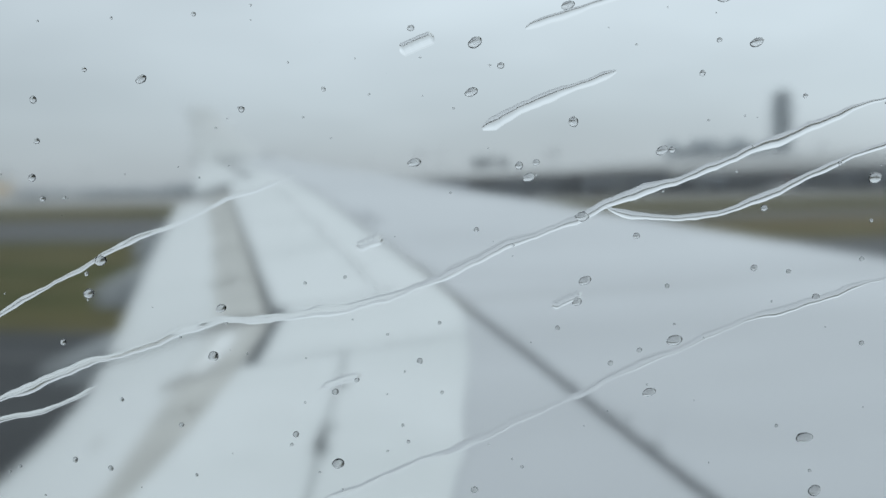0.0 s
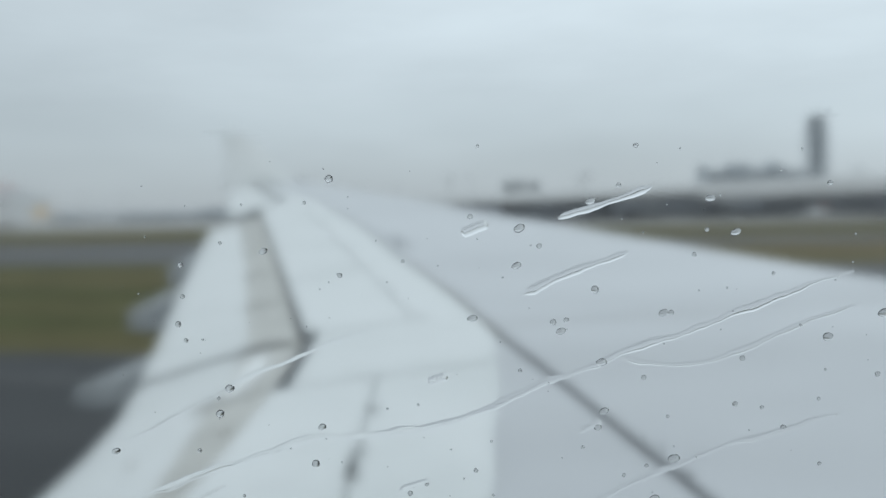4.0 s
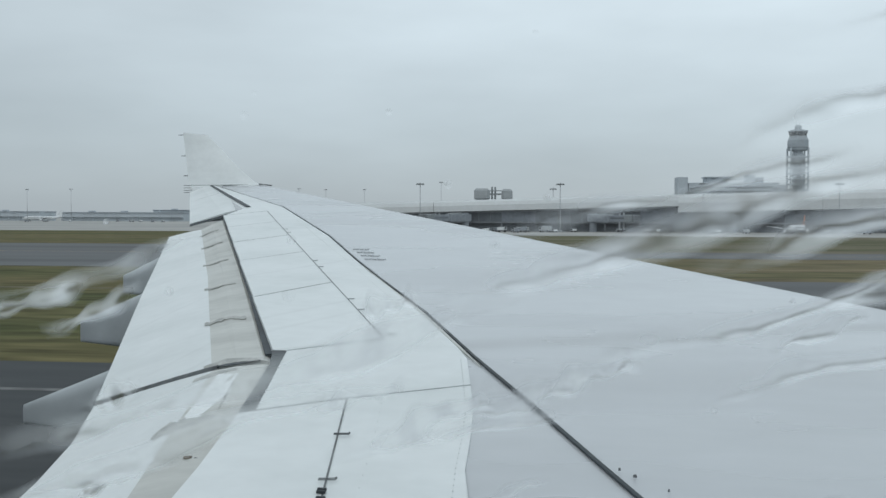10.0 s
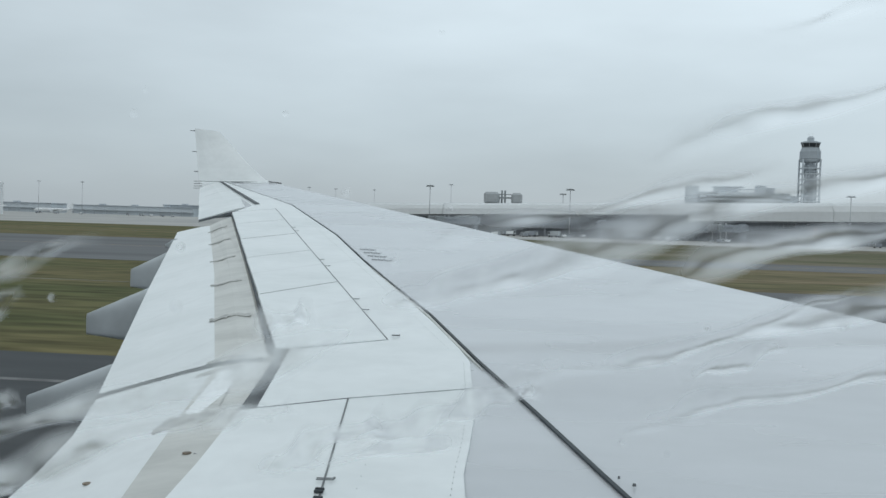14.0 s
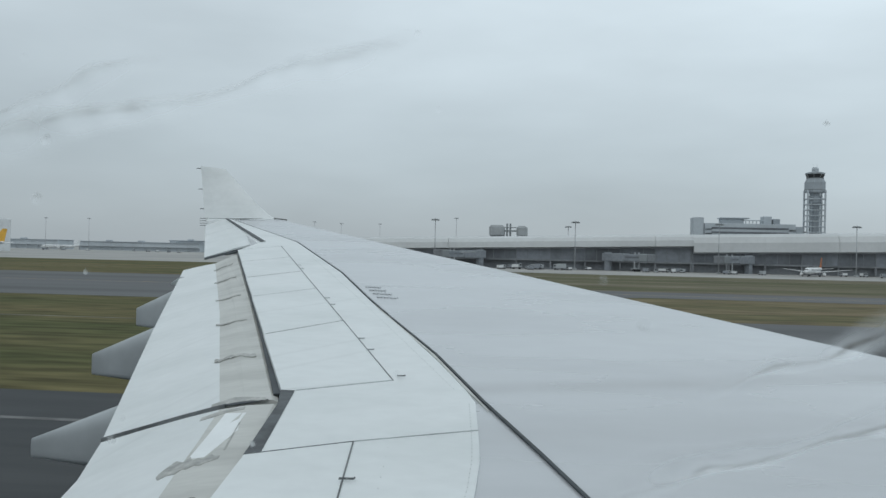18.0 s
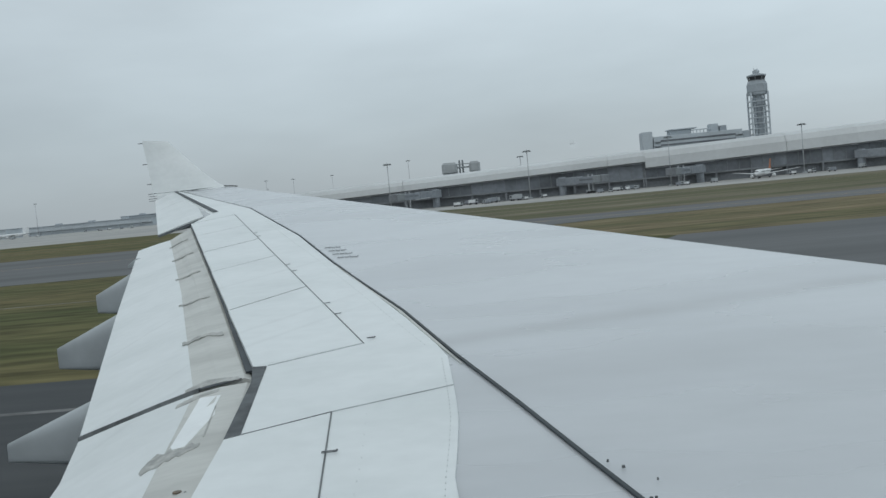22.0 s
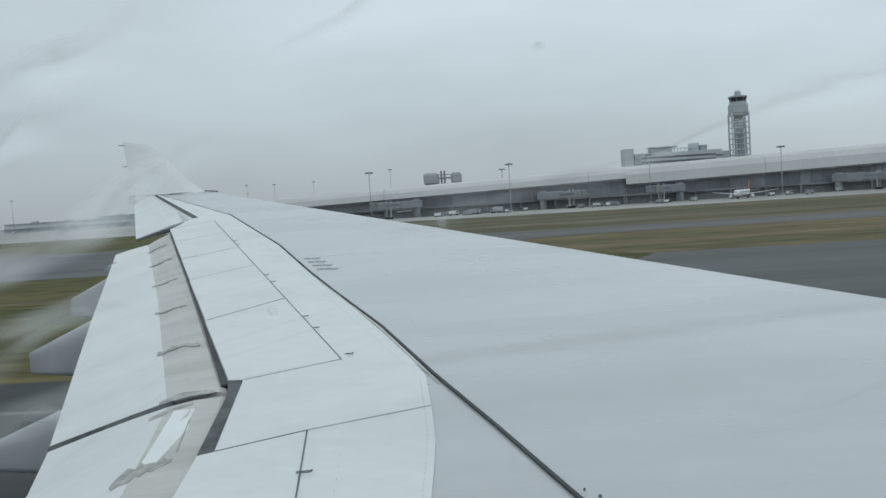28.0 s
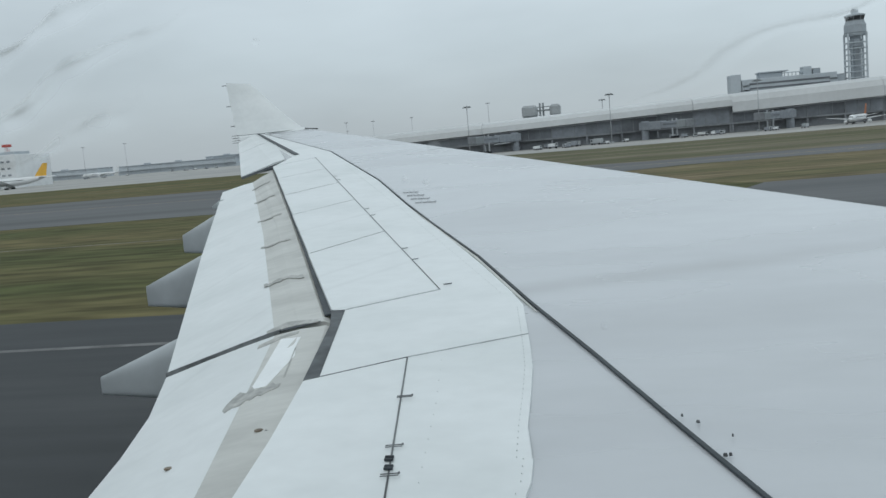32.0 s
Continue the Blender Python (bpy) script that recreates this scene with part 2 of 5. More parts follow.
# grey with the shade below floors and canopies put in; also for dark parts
UNDER = material("shade_and_dark_grey", (0.23, 0.242, 0.256), 0.8, vary=0.15, scale=0.1, fine=1.0)
CONC = material("light_concrete", (0.40, 0.42, 0.43), 0.7, vary=0.08, scale=0.08, fine=0.8)
CONC_D = material("grey_concrete", (0.27, 0.29, 0.30), 0.7, vary=0.1, scale=0.08, fine=0.8)
GALV = material("galvanised_steel", (0.42, 0.435, 0.45), 0.5, metal=0.2, vary=0.1, scale=0.5, fine=4)
RED = material("red_paint", (0.50, 0.08, 0.06), 0.5, vary=0.1)
WHITE_P = material("plain_white_paint", (0.72, 0.73, 0.73), 0.45, vary=0.05, scale=0.2, fine=2)
YELLOW = material("yellow_paint", (0.75, 0.42, 0.06), 0.45, vary=0.06, scale=0.2, fine=2)
ORANGE = material("orange_paint", (0.45, 0.17, 0.08), 0.45, vary=0.06)
PINK = material("pink_red_paint", (0.62, 0.16, 0.22), 0.45, vary=0.08)
BLUE = material("blue_paint", (0.05, 0.10, 0.34), 0.45, vary=0.08)
PURPLE = material("dark_purple_paint", (0.08, 0.05, 0.11), 0.45, vary=0.08)
TYRE = material("tyre_rubber", (0.025, 0.025, 0.027), 0.8, vary=0.2)
DARK = material("dark_window", (0.03, 0.035, 0.04), 0.2, vary=0.1)

# ---------------------------------------------------------------- helpers


def part(name, bm, mat, parent=None, label="", smooth=False):
    me = bpy.data.meshes.new(name)
    bmesh.ops.recalc_face_normals(bm, faces=bm.faces[:])
    bm.to_mesh(me)
    bm.free()
    if smooth:
        for p in me.polygons:
            p.use_smooth = True
    me.materials.append(mat)
    ob = new(name, me)
    if parent:
        ob.parent = parent
    if label:
        tagged(ob, label)
    return ob


def thing(name, label, category, group="", at=(0, 0, 0), turn=0.0, kind=""):
    ob = new(name)
    ob.matrix_world = pose(*at, 0, 0, turn)
    return tagged(ob, label, category, group, kind)


def box(bm, lo, hi, bevel=0.0):
    """A box between two corners, with bevelled edges."""
    c = [(lo[i] + hi[i]) / 2 for i in range(3)]
    s = [abs(hi[i] - lo[i]) for i in range(3)]
    r = bmesh.ops.create_cube(bm, size=1.0, matrix=Matrix.Translation(c) @ Matrix.Diagonal((*s, 1)))
    if bevel:
        edges = list({e for v in r["verts"] for e in v.link_edges})
        bmesh.ops.bevel(bm, geom=edges, offset=bevel, segments=1, affect="EDGES")
    return bm


def boxed(lo, hi, bevel=0.0):
    return box(bmesh.new(), lo, hi, bevel)


def prism(outline, z0, z1, bm=None):
    """An upright prism over a plan outline."""
    bm = bm or bmesh.new()
    a = [bm.verts.new((x, y, z0)) for x, y in outline]
    b = [bm.verts.new((x, y, z1)) for x, y in outline]
    n = len(a)
    bm.faces.new(a[::-1])
    bm.faces.new(b)
    for i in range(n):
        bm.faces.new((a[i], a[(i + 1) % n], b[(i + 1) % n], b[i]))
    return bm


def loft(rings, bm=None, cap=True):
    """A skin over rings of equally many points."""
    bm = bm or bmesh.new()
    vs = [[bm.verts.new(p) for p in r] for r in rings]
    for a, b in zip(vs, vs[1:]):
        n = len(a)
        for i in range(n):
            bm.faces.new((a[i], a[(i + 1) % n], b[(i + 1) % n], b[i]))
    if cap:
        bm.faces.new(vs[0][::-1])
        bm.faces.new(vs[-1])
    return bm


def tube(p, q, r0, r1=None, n=8, bm=None):
    p, q = Vector(p), Vector(q)
    r1 = r0 if r1 is None else r1
    rot = (q - p).to_track_quat("Z", "Y").to_matrix()
    ring = lambda c, r: [c + rot @ Vector((r * math.cos(2 * math.pi * i / n), r * math.sin(2 * math.pi * i / n), 0)) for i in range(n)]
    return loft([ring(p, r0), ring(q, r1)], bm)


# ---------------------------------------------------------------- the wing's surface


def x_le(y):
    return 9.80 - 0.6500 * y


def x_te(y):
    return -2.10 - 0.394 * (y - 7.33) if y > 7.33 else -2.10 + 0.02 * (7.33 - y)


def x_line(y):
    """The dark sealant line that parts the grey skin from the white one."""
    knots = ((-1.0, 2.69), (4.0, 0.722), (4.95, 0.369), (6.0, -0.012), (7.29, -0.50), (9.0, -1.10), (11.0, -1.905), (12.57, -2.516), (15.31, -3.53), (20.85, -5.901), (28.8, -10.47))
    for (y0, x0), (y1, x1) in zip(knots, knots[1:]):
        if y <= y1 or y1 > 28:
            return x0 + (x1 - x0) * (y - y0) / (y1 - y0)


def top(x, y):
    chord = x_le(y) - x_te(y)
    c = min(1.0, max(0.0, (x - x_te(y)) / chord))
    return 4.1 + 0.1 * y + (0.05 - 0.013 * chord) * c ** 3


def plate(name, outline, mat, parent, lift=0.0, thick=0.02, label="", step=1.0):
    """A panel that lies on the wing's surface, from its plan outline."""
    bm = bmesh.new()
    f = bm.faces.new([bm.verts.new((x, y, 0)) for x, y in outline])
    bmesh.ops.triangulate(bm, faces=[f])
    xs, ys = [p[0] for p in outline], [p[1] for p in outline]
    for axis, lo, hi in ((0, min(xs), max(xs)), (1, min(ys), max(ys))):
        k = math.floor(lo / step) + 1
        while k * step < hi:
            co, no = [0, 0, 0], [0, 0, 0]
            co[axis], no[axis] = k * step, 1
            bmesh.ops.bisect_plane(bm, geom=bm.verts[:] + bm.edges[:] + bm.faces[:], plane_co=co, plane_no=no)
            k += 1
    for v in bm.verts:
        v.co.z = top(v.co.x, v.co.y) + lift
    up = bm.faces[:]
    r = bmesh.ops.extrude_face_region(bm, geom=up)
    for v in [g for g in r["geom"] if isinstance(g, bmesh.types.BMVert)]:
        v.co.z -= thick
    return part(name, bm, mat, parent, label)


def strip(name, pts, width, mat, parent, lift=0.012, label=""):
    """A narrow band along a line on the wing's surface."""
    left, right = [], []
    w = width if isinstance(width, (list, tuple)) else [width] * len(pts)
    for i, p in enumerate(pts):
        a, b = pts[max(0, i - 1)], pts[min(len(pts) - 1, i + 1)]
        d = Vector((b[0] - a[0], b[1] - a[1])).normalized()
        left.append((p[0] - d.y * w[i] / 2, p[1] + d.x * w[i] / 2))
        right.append((p[0] + d.y * w[i] / 2, p[1] - d.x * w[i] / 2))
    return plate(name, left + right[::-1], mat, parent, lift, 0.014, label, 2.0)


# ---------------------------------------------------------------- setting: ground
def sheet(name, outline, z, mat, label, category, parent=None):
    bm = prism(outline, z - 0.3, z)
    ob = part(name, bm, mat, parent)
    return tagged(ob, label, category, kind="structure")


FAR = 4500
ground = tagged(part("ground", prism([(-FAR, -FAR), (FAR, -FAR), (FAR, FAR), (-FAR, FAR)], -1.0, 0.0), GRASS), "mown airfield grass, green with dry brown patches", "grass", kind="structure")
sheet("runway", [(-FAR, -35), (FAR, -35), (FAR, 35), (-FAR, 35)], 0.03, ASPHALT, "dark wet asphalt runway beside the grass", "runway")
sheet("taxiway", [(-FAR, 103), (-40, 103), (14, 137), (FAR, 137), (FAR, 160), (10, 160), (-75, 190), (-FAR, 190)], 0.03, TAXI, "grey asphalt taxiway between two strips of grass", "taxiway")
sheet("dry_grass", [(16, 88), (FAR, 88), (FAR, 137), (14, 137), (-8, 123)], 0.008, DRY, "dry yellowish mown grass beside the taxiway", "grass")
sheet("dry_grass", [(-30, 168), (10, 160), (FAR, 160), (FAR, 304), (5, 304), (-40, 322)], 0.008, PALE, "pale mown grass in front of the apron", "grass")
sheet("taxiway", [(-8, 35), (FAR, 35), (FAR, 88), (16, 88)], 0.03, TAXI, "grey asphalt exit taxiway beside the runway", "taxiway")
sheet("apron", [(-FAR, 365), (-140, 365), (5, 304), (FAR, 304), (FAR, FAR - 5), (-FAR, FAR - 5)], 0.03, APRON, "pale concrete apron in front of the terminal", "apron")

# ---------------------------------------------------------------- the airliner that the camera rides in
# the gear that carries it, under the wing
airliner = thing("airliner", "white and grey airliner wing with extended flaps, seen from the cabin", "airplane")
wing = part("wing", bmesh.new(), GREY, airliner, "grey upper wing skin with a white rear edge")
# wing box: rounded nose, thin upper skin and lower skin, as sections lofted along the span
def wing_section(y):
    le, te = x_le(y), x_te(y) + 0.35
    ch = le - te
    pts = []
    for i in range(13):
        c = i / 12
        x = te + ch * c
        pts.append((x, y, top(x, y) - 0.012))
    r = 0.028 * ch
    nose = top(le, y) - 0.012
    for k in range(1, 8):
        a = math.pi / 2 - math.pi * k / 8
        pts.append((le + 1.6 * r * math.cos(a), y, nose - r + r * math.sin(a)))
    for i in range(9):
        c = 1 - i / 8
        x = te + ch * c
        pts.append((x, y, nose - 2 * r - 0.05 * ch * math.sin(math.pi * min(1, c + 0.12)) * (1 if c > 0 else 0) + (0.06 * ch * (1 - c)) * 0.4))
    return pts
wing_bm = loft([wing_section(y) for y in (-0.6, 0.3, 2, 4, 6, 8, 10, 12, 14, 16, 18, 20, 22, 24, 26, 28, 28.9)])
bmesh.ops.recalc_face_normals(wing_bm, faces=wing_bm.faces[:])
wing_bm.to_mesh(wing.data)
wing_bm.free()
for p in wing.data.polygons:
    p.use_smooth = True
wp = partial(plate, parent=wing)

EDGE = [(-0.37, 0.3), (-0.345, 4.07), (-0.328, 4.19), (-0.331, 4.43), (-0.366, 4.45), (-0.381, 4.84), (-0.387, 5.3), (-0.402, 5.78), (-0.43, 6.1), (-0.467, 6.45), (-0.55, 7.2)]
wp("rear_skin", EDGE + [(x_line(y) - 0.06, y) for y in (7.6, 8.6)] + [(x_line(y) - 0.045, y) for y in (10, 11.5)] + [(x_line(y) - 0.03, y) for y in (13, 15.31, 18, 20.85)] + [(-10.45, 28.8), (-10.52, 28.5), (-6.74, 20.66), (-6.60, 18.78), (-2.17, 7.35), (-2.06, 7.32), (-1.83, 5.735), (-1.75, 0.3)],
   WHITE, lift=0.006, thick=0.05, label="white rear wing skin")
strip("sealant_line", [(x_line(y), y) for y in (0.3, 2, 4.0, 4.95, 6.0, 7.29, 9.0, 11.0, 12.57, 15.31, 18, 20.85)], [0.025, 0.025, 0.025, 0.025, 0.025, 0.025, 0.023, 0.020, 0.019, 0.018, 0.018, 0.018], SEAL, wing, 0.008, "black sealant line")
strip("sealant_line", [(x_line(y), y) for y in (20.85, 24, 28.6)], 0.035, JOINT, wing, 0.008, "thin dark seam")

strip("sealant_bead", [(x_line(y) - d, y) for y, d in ((7.0, 0.040), (7.6, 0.036), (9.0, 0.034), (10.5, 0.030), (12.0, 0.024))], [0.004, 0.026, 0.028, 0.020, 0.006], FLAP_GREY, wing, 0.0015, "pale bead of sealant beside the dark line")

# spoilers: six outboard, one inboard, each with a dark hinge and end gaps
def hinge_x(y):
    return -1.35 - 0.3893 * (y - 7.88)
def sp_te(y):
    return -2.17 - 0.3887 * (y - 7.35)
cuts = [(7.34, 7.82), (9.68, 10.66), (12.35, 13.30), (14.34, 15.35), (16.55, 17.55), (18.75, 19.75)]
for i, ((a0, a1), (b0, b1)) in enumerate(zip(cuts, cuts[1:])):
    wp("spoiler", [(sp_te(a0) - 0.02, a0 + 0.01), (hinge_x(a1), a1 + 0.01), (hinge_x(b1), b1 - 0.01), (sp_te(b0) - 0.02, b0 - 0.01)], WHITE, lift=0.0085, thick=0.05, label="white spoiler panel")
    strip("spoiler_joint", [(sp_te(b0), b0), (hinge_x(b1), b1)], 0.0065 if i in (0, 2) else 0.006, JOINT if i in (0, 2) else FAINT, wing, 0.0115)
strip("hinge_gap", [(hinge_x(y), y) for y in (7.81, 11, 14, 17, 19.8)], [0.009, 0.010, 0.011, 0.012, 0.012], JOINT, wing, 0.0115, "dark spoiler hinge gap")
strip("spoiler_joint", [(-2.06, 7.34), (-1.325, 7.81)], 0.005, FAINT, wing, 0.0115)
wp("spoiler", [(-1.925, 5.68), (-1.287, 6.05), (-1.106, 4.7), (-0.827, 2.6), (-0.52, 0.3), (-1.60, 0.3), (-1.72, 2.6), (-1.84, 4.75)], WHITE, lift=0.0085, thick=0.05, label="white inboard spoiler panel")
strip("hinge_gap", [(-1.287, 6.06), (-1.183, 5.28), (-1.106, 4.7), (-1.04, 4.2), (-0.827, 2.6), (-0.52, 0.3)], 0.010, JOINT, wing, 0.0115, "dark spoiler hinge gap")
strip("spoiler_joint", [(-1.915, 5.695), (-1.287, 6.06)], 0.005, JOINT, wing, 0.0115)
strip("panel_joint", [(-1.287, 6.06), (-0.467, 6.445)], 0.0042, FAINT, wing, 0.012)

# dark strip and plate that paint the shade in the gaps behind the spoilers
strip("rubber_seal", [(sp_te(y) - d, y) for y, d in ((7.36, 0.050), (10, 0.030), (14, 0.026), (18.7, 0.026))], [0.060, 0.036, 0.030, 0.030], SEAL, wing, -0.03, "dark strip for the shade in the gap")
wp("shroud", [(-2.065, 7.335), (-1.832, 5.735), (-1.93, 5.69), (-2.08, 6.9), (-2.14, 7.15), (-2.19, 7.335)], GAP_SHADE, lift=0.009, thick=0.04, label="dark grey plate for the shade in the gap")

# brackets and fasteners
def bracket(x, y, turn, size=1.0):
    bm = bmesh.new()
    for k in (-1, 1):
        box(bm, (-0.095 * size, k * 0.014 - 0.0025, 0), (0.075 * size, k * 0.014 + 0.0025, 0.006), 0.001)
    box(bm, (0.066 * size, 0.004, 0), (0.086 * size, 0.020, 0.010), 0.002)
    bmesh.ops.transform(bm, matrix=pose(x, y, top(x, y) + 0.02, 0, 0, turn), verts=bm.verts[:])
    return part("hinge_bracket", bm, JOINT, wing, "small dark hinge bracket")
for x, y in ((-1.155, 5.30), (-1.08, 4.60), (-1.035, 4.265)):
    bracket(x, y, 8, 0.55)
for y in (9.0, 9.55, 11.75, 12.3, 15.6, 16.1):
    bracket(hinge_x(y) + 0.03, y, 12, 0.35)
bracket(hinge_x(7.9) + 0.09, 7.93, 12, 0.42)
for x, y in ((-1.082, 4.47), (-1.080, 4.44), (-1.064, 4.365), (-1.062, 4.34)):
    part("hinge_lug", boxed((x - 0.024, y - 0.008, top(x, y) + 0.012), (x + 0.024, y + 0.008, top(x, y) + 0.028), 0.003), SEAL, wing)
for x, y, r in ((0.451, 4.91, 0.011), (0.524, 4.82, 0.016), (0.674, 4.64, 0.008), (0.605, 4.42, 0.018), (0.63, 4.425, 0.013)):
    bm = bmesh.new()
    bmesh.ops.create_cone(bm, cap_ends=True, segments=10, radius1=r * 0.7, radius2=r * 0.5, depth=0.014, matrix=Matrix.Translation((x, y, top(x, y) + 0.008)))
    part("fastener", bm, JOINT, wing, "dark round fastener")
rivets = bmesh.new()
def rivet_row(pts, gap, r=0.004):
    for a, b in zip(pts, pts[1:]):
        a, b = Vector(a), Vector(b)
        n = max(1, int((b - a).length / gap))
        for i in range(n):
            p = a.lerp(b, i / n)
            bmesh.ops.create_cone(rivets, cap_ends=True, segments=6, radius1=r, radius2=r * 0.6, depth=0.006, matrix=Matrix.Translation((p.x, p.y, top(p.x, p.y) + 0.010)))
rivet_row([(x - 0.05, y) for x, y in EDGE[1:]], 0.07)
rivet_row([(-1.05, 6.15), (-0.95, 5.2), (-0.88, 4.2), (-0.75, 2)], 0.16, 0.003)
rivet_row([(x_line(y) - 0.16, y) for y in (7.6, 12, 18)], 0.12)
tagged(part("rivet_rows", rivets, RIVET, wing, "rows of small grey rivets"), kind="stuff")

# stencilled block of small writing, too small to read
STENCIL = material("stencil_grey", (0.465, 0.48, 0.495), 0.28, vary=0.05, spec=0.6)
for r in range(4):
    y0, x0 = 12.70 + 0.34 * r, x_line(12.70 + 0.34 * r) + 0.15
    for k, (d, long) in enumerate(((0.0, 0.09), (0.115, 0.06), (0.195, 0.10 - 0.02 * r))):
        strip("stencil_bar", [(x0 + d, y0 - 0.02 * k), (x0 + d + long, y0 - 0.02 * k - 0.01)], 0.07, STENCIL, wing, 0.002)
strip("stencil_bar", [(-1.9, 19.4), (-1.6, 19.55)], 0.05, FAINT, wing, 0.004)


def flap(name, rows, label, y_cut=None):
    """A flap as sections: front, knuckle and trailing edge with their heights, rounded in front and thin behind."""
    front_bm, rear_bm = bmesh.new(), bmesh.new()
    fr, rr = [], []
    for y, (xf, zf), (xm, zm), (xt, zt) in rows:
        pts = [(xf + 0.10, zf - 0.07), (xf + 0.06, zf - 0.02), (xf, zf), ((xf + xm) / 2, (zf + zm) / 2 + 0.012), (xm, zm)]
        fr.append([(x, y, z) for x, z in pts] + [(xm, y, zm - 0.16), (xf + 0.05, y, zf - 0.18)])
        pts = [(xm, zm), (xm * 0.72 + xt * 0.28, zm * 0.72 + zt * 0.28 + 0.008), (xm * 0.4 + xt * 0.6, zm * 0.4 + zt * 0.6 + 0.008), (xt, zt)]
        rr.append([(x, y, z) for x, z in pts] + [(xt, y, zt - 0.012), (xm, y, zm - 0.15)])
    base = part(name, loft(rr, rear_bm), WHITE, airliner, label)
    part("leading_strip", loft(fr, front_bm), FLAP_GREY, base, "unpainted grey front strip of the flap")
    return base

outer = flap("outboard_flap", [(7.20, (-2.22, 4.78), (-2.66, 4.71), (-3.665, 4.397)), (12.0, (-4.03, 5.227), (-4.47, 5.12), (-5.42, 4.855)), (18.5, (-6.56, 5.879), (-7.02, 5.68), (-7.72, 5.52))], "white extended outboard flap")
INNER = [(0.3, (-1.20, 4.09), (-1.50, 4.02), (-2.62, 3.67)), (4.2, (-1.72, 4.48), (-2.10, 4.41), (-3.08, 4.065)), (5.59, (-1.93, 4.62), (-2.35, 4.55), (-3.26, 4.205)), (6.29, (-2.02, 4.69), (-2.47, 4.62), (-3.39, 4.284)), (7.09, (-2.17, 4.765), (-2.62, 4.70), (-3.625, 4.385))]
inner = flap("inboard_flap", INNER, "white extended inboard flap")
# details on the flaps: smears of sealant, ribs, a bright bare patch
def on_flap(name, pts, mat, parent, lift=0.012, label=""):
    bm = bmesh.new()
    bm.faces.new([bm.verts.new((x, y, z + lift)) for x, y, z in pts])
    r = bmesh.ops.extrude_face_region(bm, geom=bm.faces[:])
    for v in [g for g in r["geom"] if isinstance(g, bmesh.types.BMVert)]:
        v.co.z -= 0.004
    return part(name, bm, mat, parent, label)
def swell(c):
    """How far the flap's skin bulges over the straight line, along its chord."""
    return 0.012 * (1 - abs(2 * c - 1)) if c <= 1 else 0.008 * max(-1, min(1, (c - 1) / 0.28, (2 - c) / 0.4))
def outer_point(c, y):
    """A point of the outboard flap's front strip: c from 0 in front to 1 at the knuckle."""
    t = (y - 7.14) / 4.86 if y < 12 else (y - 12.0) / 6.5
    a, b = ((-2.20, 4.775, -2.64, 4.704), (-4.10, 5.21, -4.47, 5.12)) if y < 12 else ((-4.10, 5.21, -4.47, 5.12), (-6.65, 5.84, -7.02, 5.68))
    xf, zf, xm, zm = [p + (q - p) * t for p, q in zip(a, b)]
    return (xf + (xm - xf) * c, y, zf + (zm - zf) * c + swell(c))
def smear(point, rows, parent, lift=0.008):
    """Sealant smeared over a joint: rows of (chord place, from y, to y), laid on the flap's skin."""
    bm = bmesh.new()
    vs = [[bm.verts.new(Vector(point(c, y)) + Vector((0, 0, lift))) for y in (y0, (y0 + y1) / 2, y1)] for c, y0, y1 in rows]
    for p, q in zip(vs, vs[1:]):
        for k in range(2):
            bm.faces.new((p[k], p[k + 1], q[k + 1], q[k]))
    r = bmesh.ops.extrude_face_region(bm, geom=bm.faces[:])
    for v in [g for g in r["geom"] if isinstance(g, bmesh.types.BMVert)]:
        v.co.z -= 0.006
    return part("sealant_smear", bm, SMEAR, parent, "grey smear of sealant over a joint")


wobble = random.Random(5)
for y, half in ((8.95, 0.085), (11.0, 0.06), (13.1, 0.065), (15.2, 0.07), (17.2, 0.09)):
    sway = wobble.uniform(0, 6)
    smear(outer_point, [(c, y + half * (0.5 * math.sin(7 * c + sway) - wobble.uniform(0.3, 1.0)), y + half * (0.5 * math.sin(7 * c + sway) + wobble.uniform(0.3, 1.0))) for c in [0.08 + 0.07 * k for k in range(13)] + [1.0, 1.06, 1.13]], outer, 0.010)
smear(outer_point, [(0.1, 7.17, 7.26), (0.4, 7.19, 7.30), (0.7, 7.20, 7.36), (0.99, 7.18, 7.30), (1.15, 7.17, 7.22)], outer)
def inner_point(c, y):
    """A point of the inboard flap: c from 0 in front over 1 at the knuckle to 2 at the trailing edge."""
    for lo, hi in zip(INNER, INNER[1:]):
        if y <= hi[0]:
            t = (y - lo[0]) / (hi[0] - lo[0])
            rows = [[p + (q - p) * t for p, q in zip(a, b)] for a, b in zip(lo[1:], hi[1:])]
            i = min(1, int(c))
            (x0, z0), (x1, z1) = rows[i], rows[i + 1]
            return (x0 + (x1 - x0) * (c - i), y, z0 + (z1 - z0) * (c - i) + swell(c))
on_flap("bare_patch", [inner_point(c, y) for c, y in ((0.82, 6.93), (0.42, 6.86), (0.45, 6.62), (0.40, 6.40), (0.52, 6.15), (0.60, 5.98), (0.68, 5.84), (0.95, 5.86), (0.90, 6.3))], PATCH, inner, 0.003, "bright bare patch")
smear(inner_point, [(1.12, 6.86, 6.95), (1.0, 6.88, 7.00), (0.8, 6.95, 7.02), (0.5, 6.97, 7.03)], inner, 0.004)
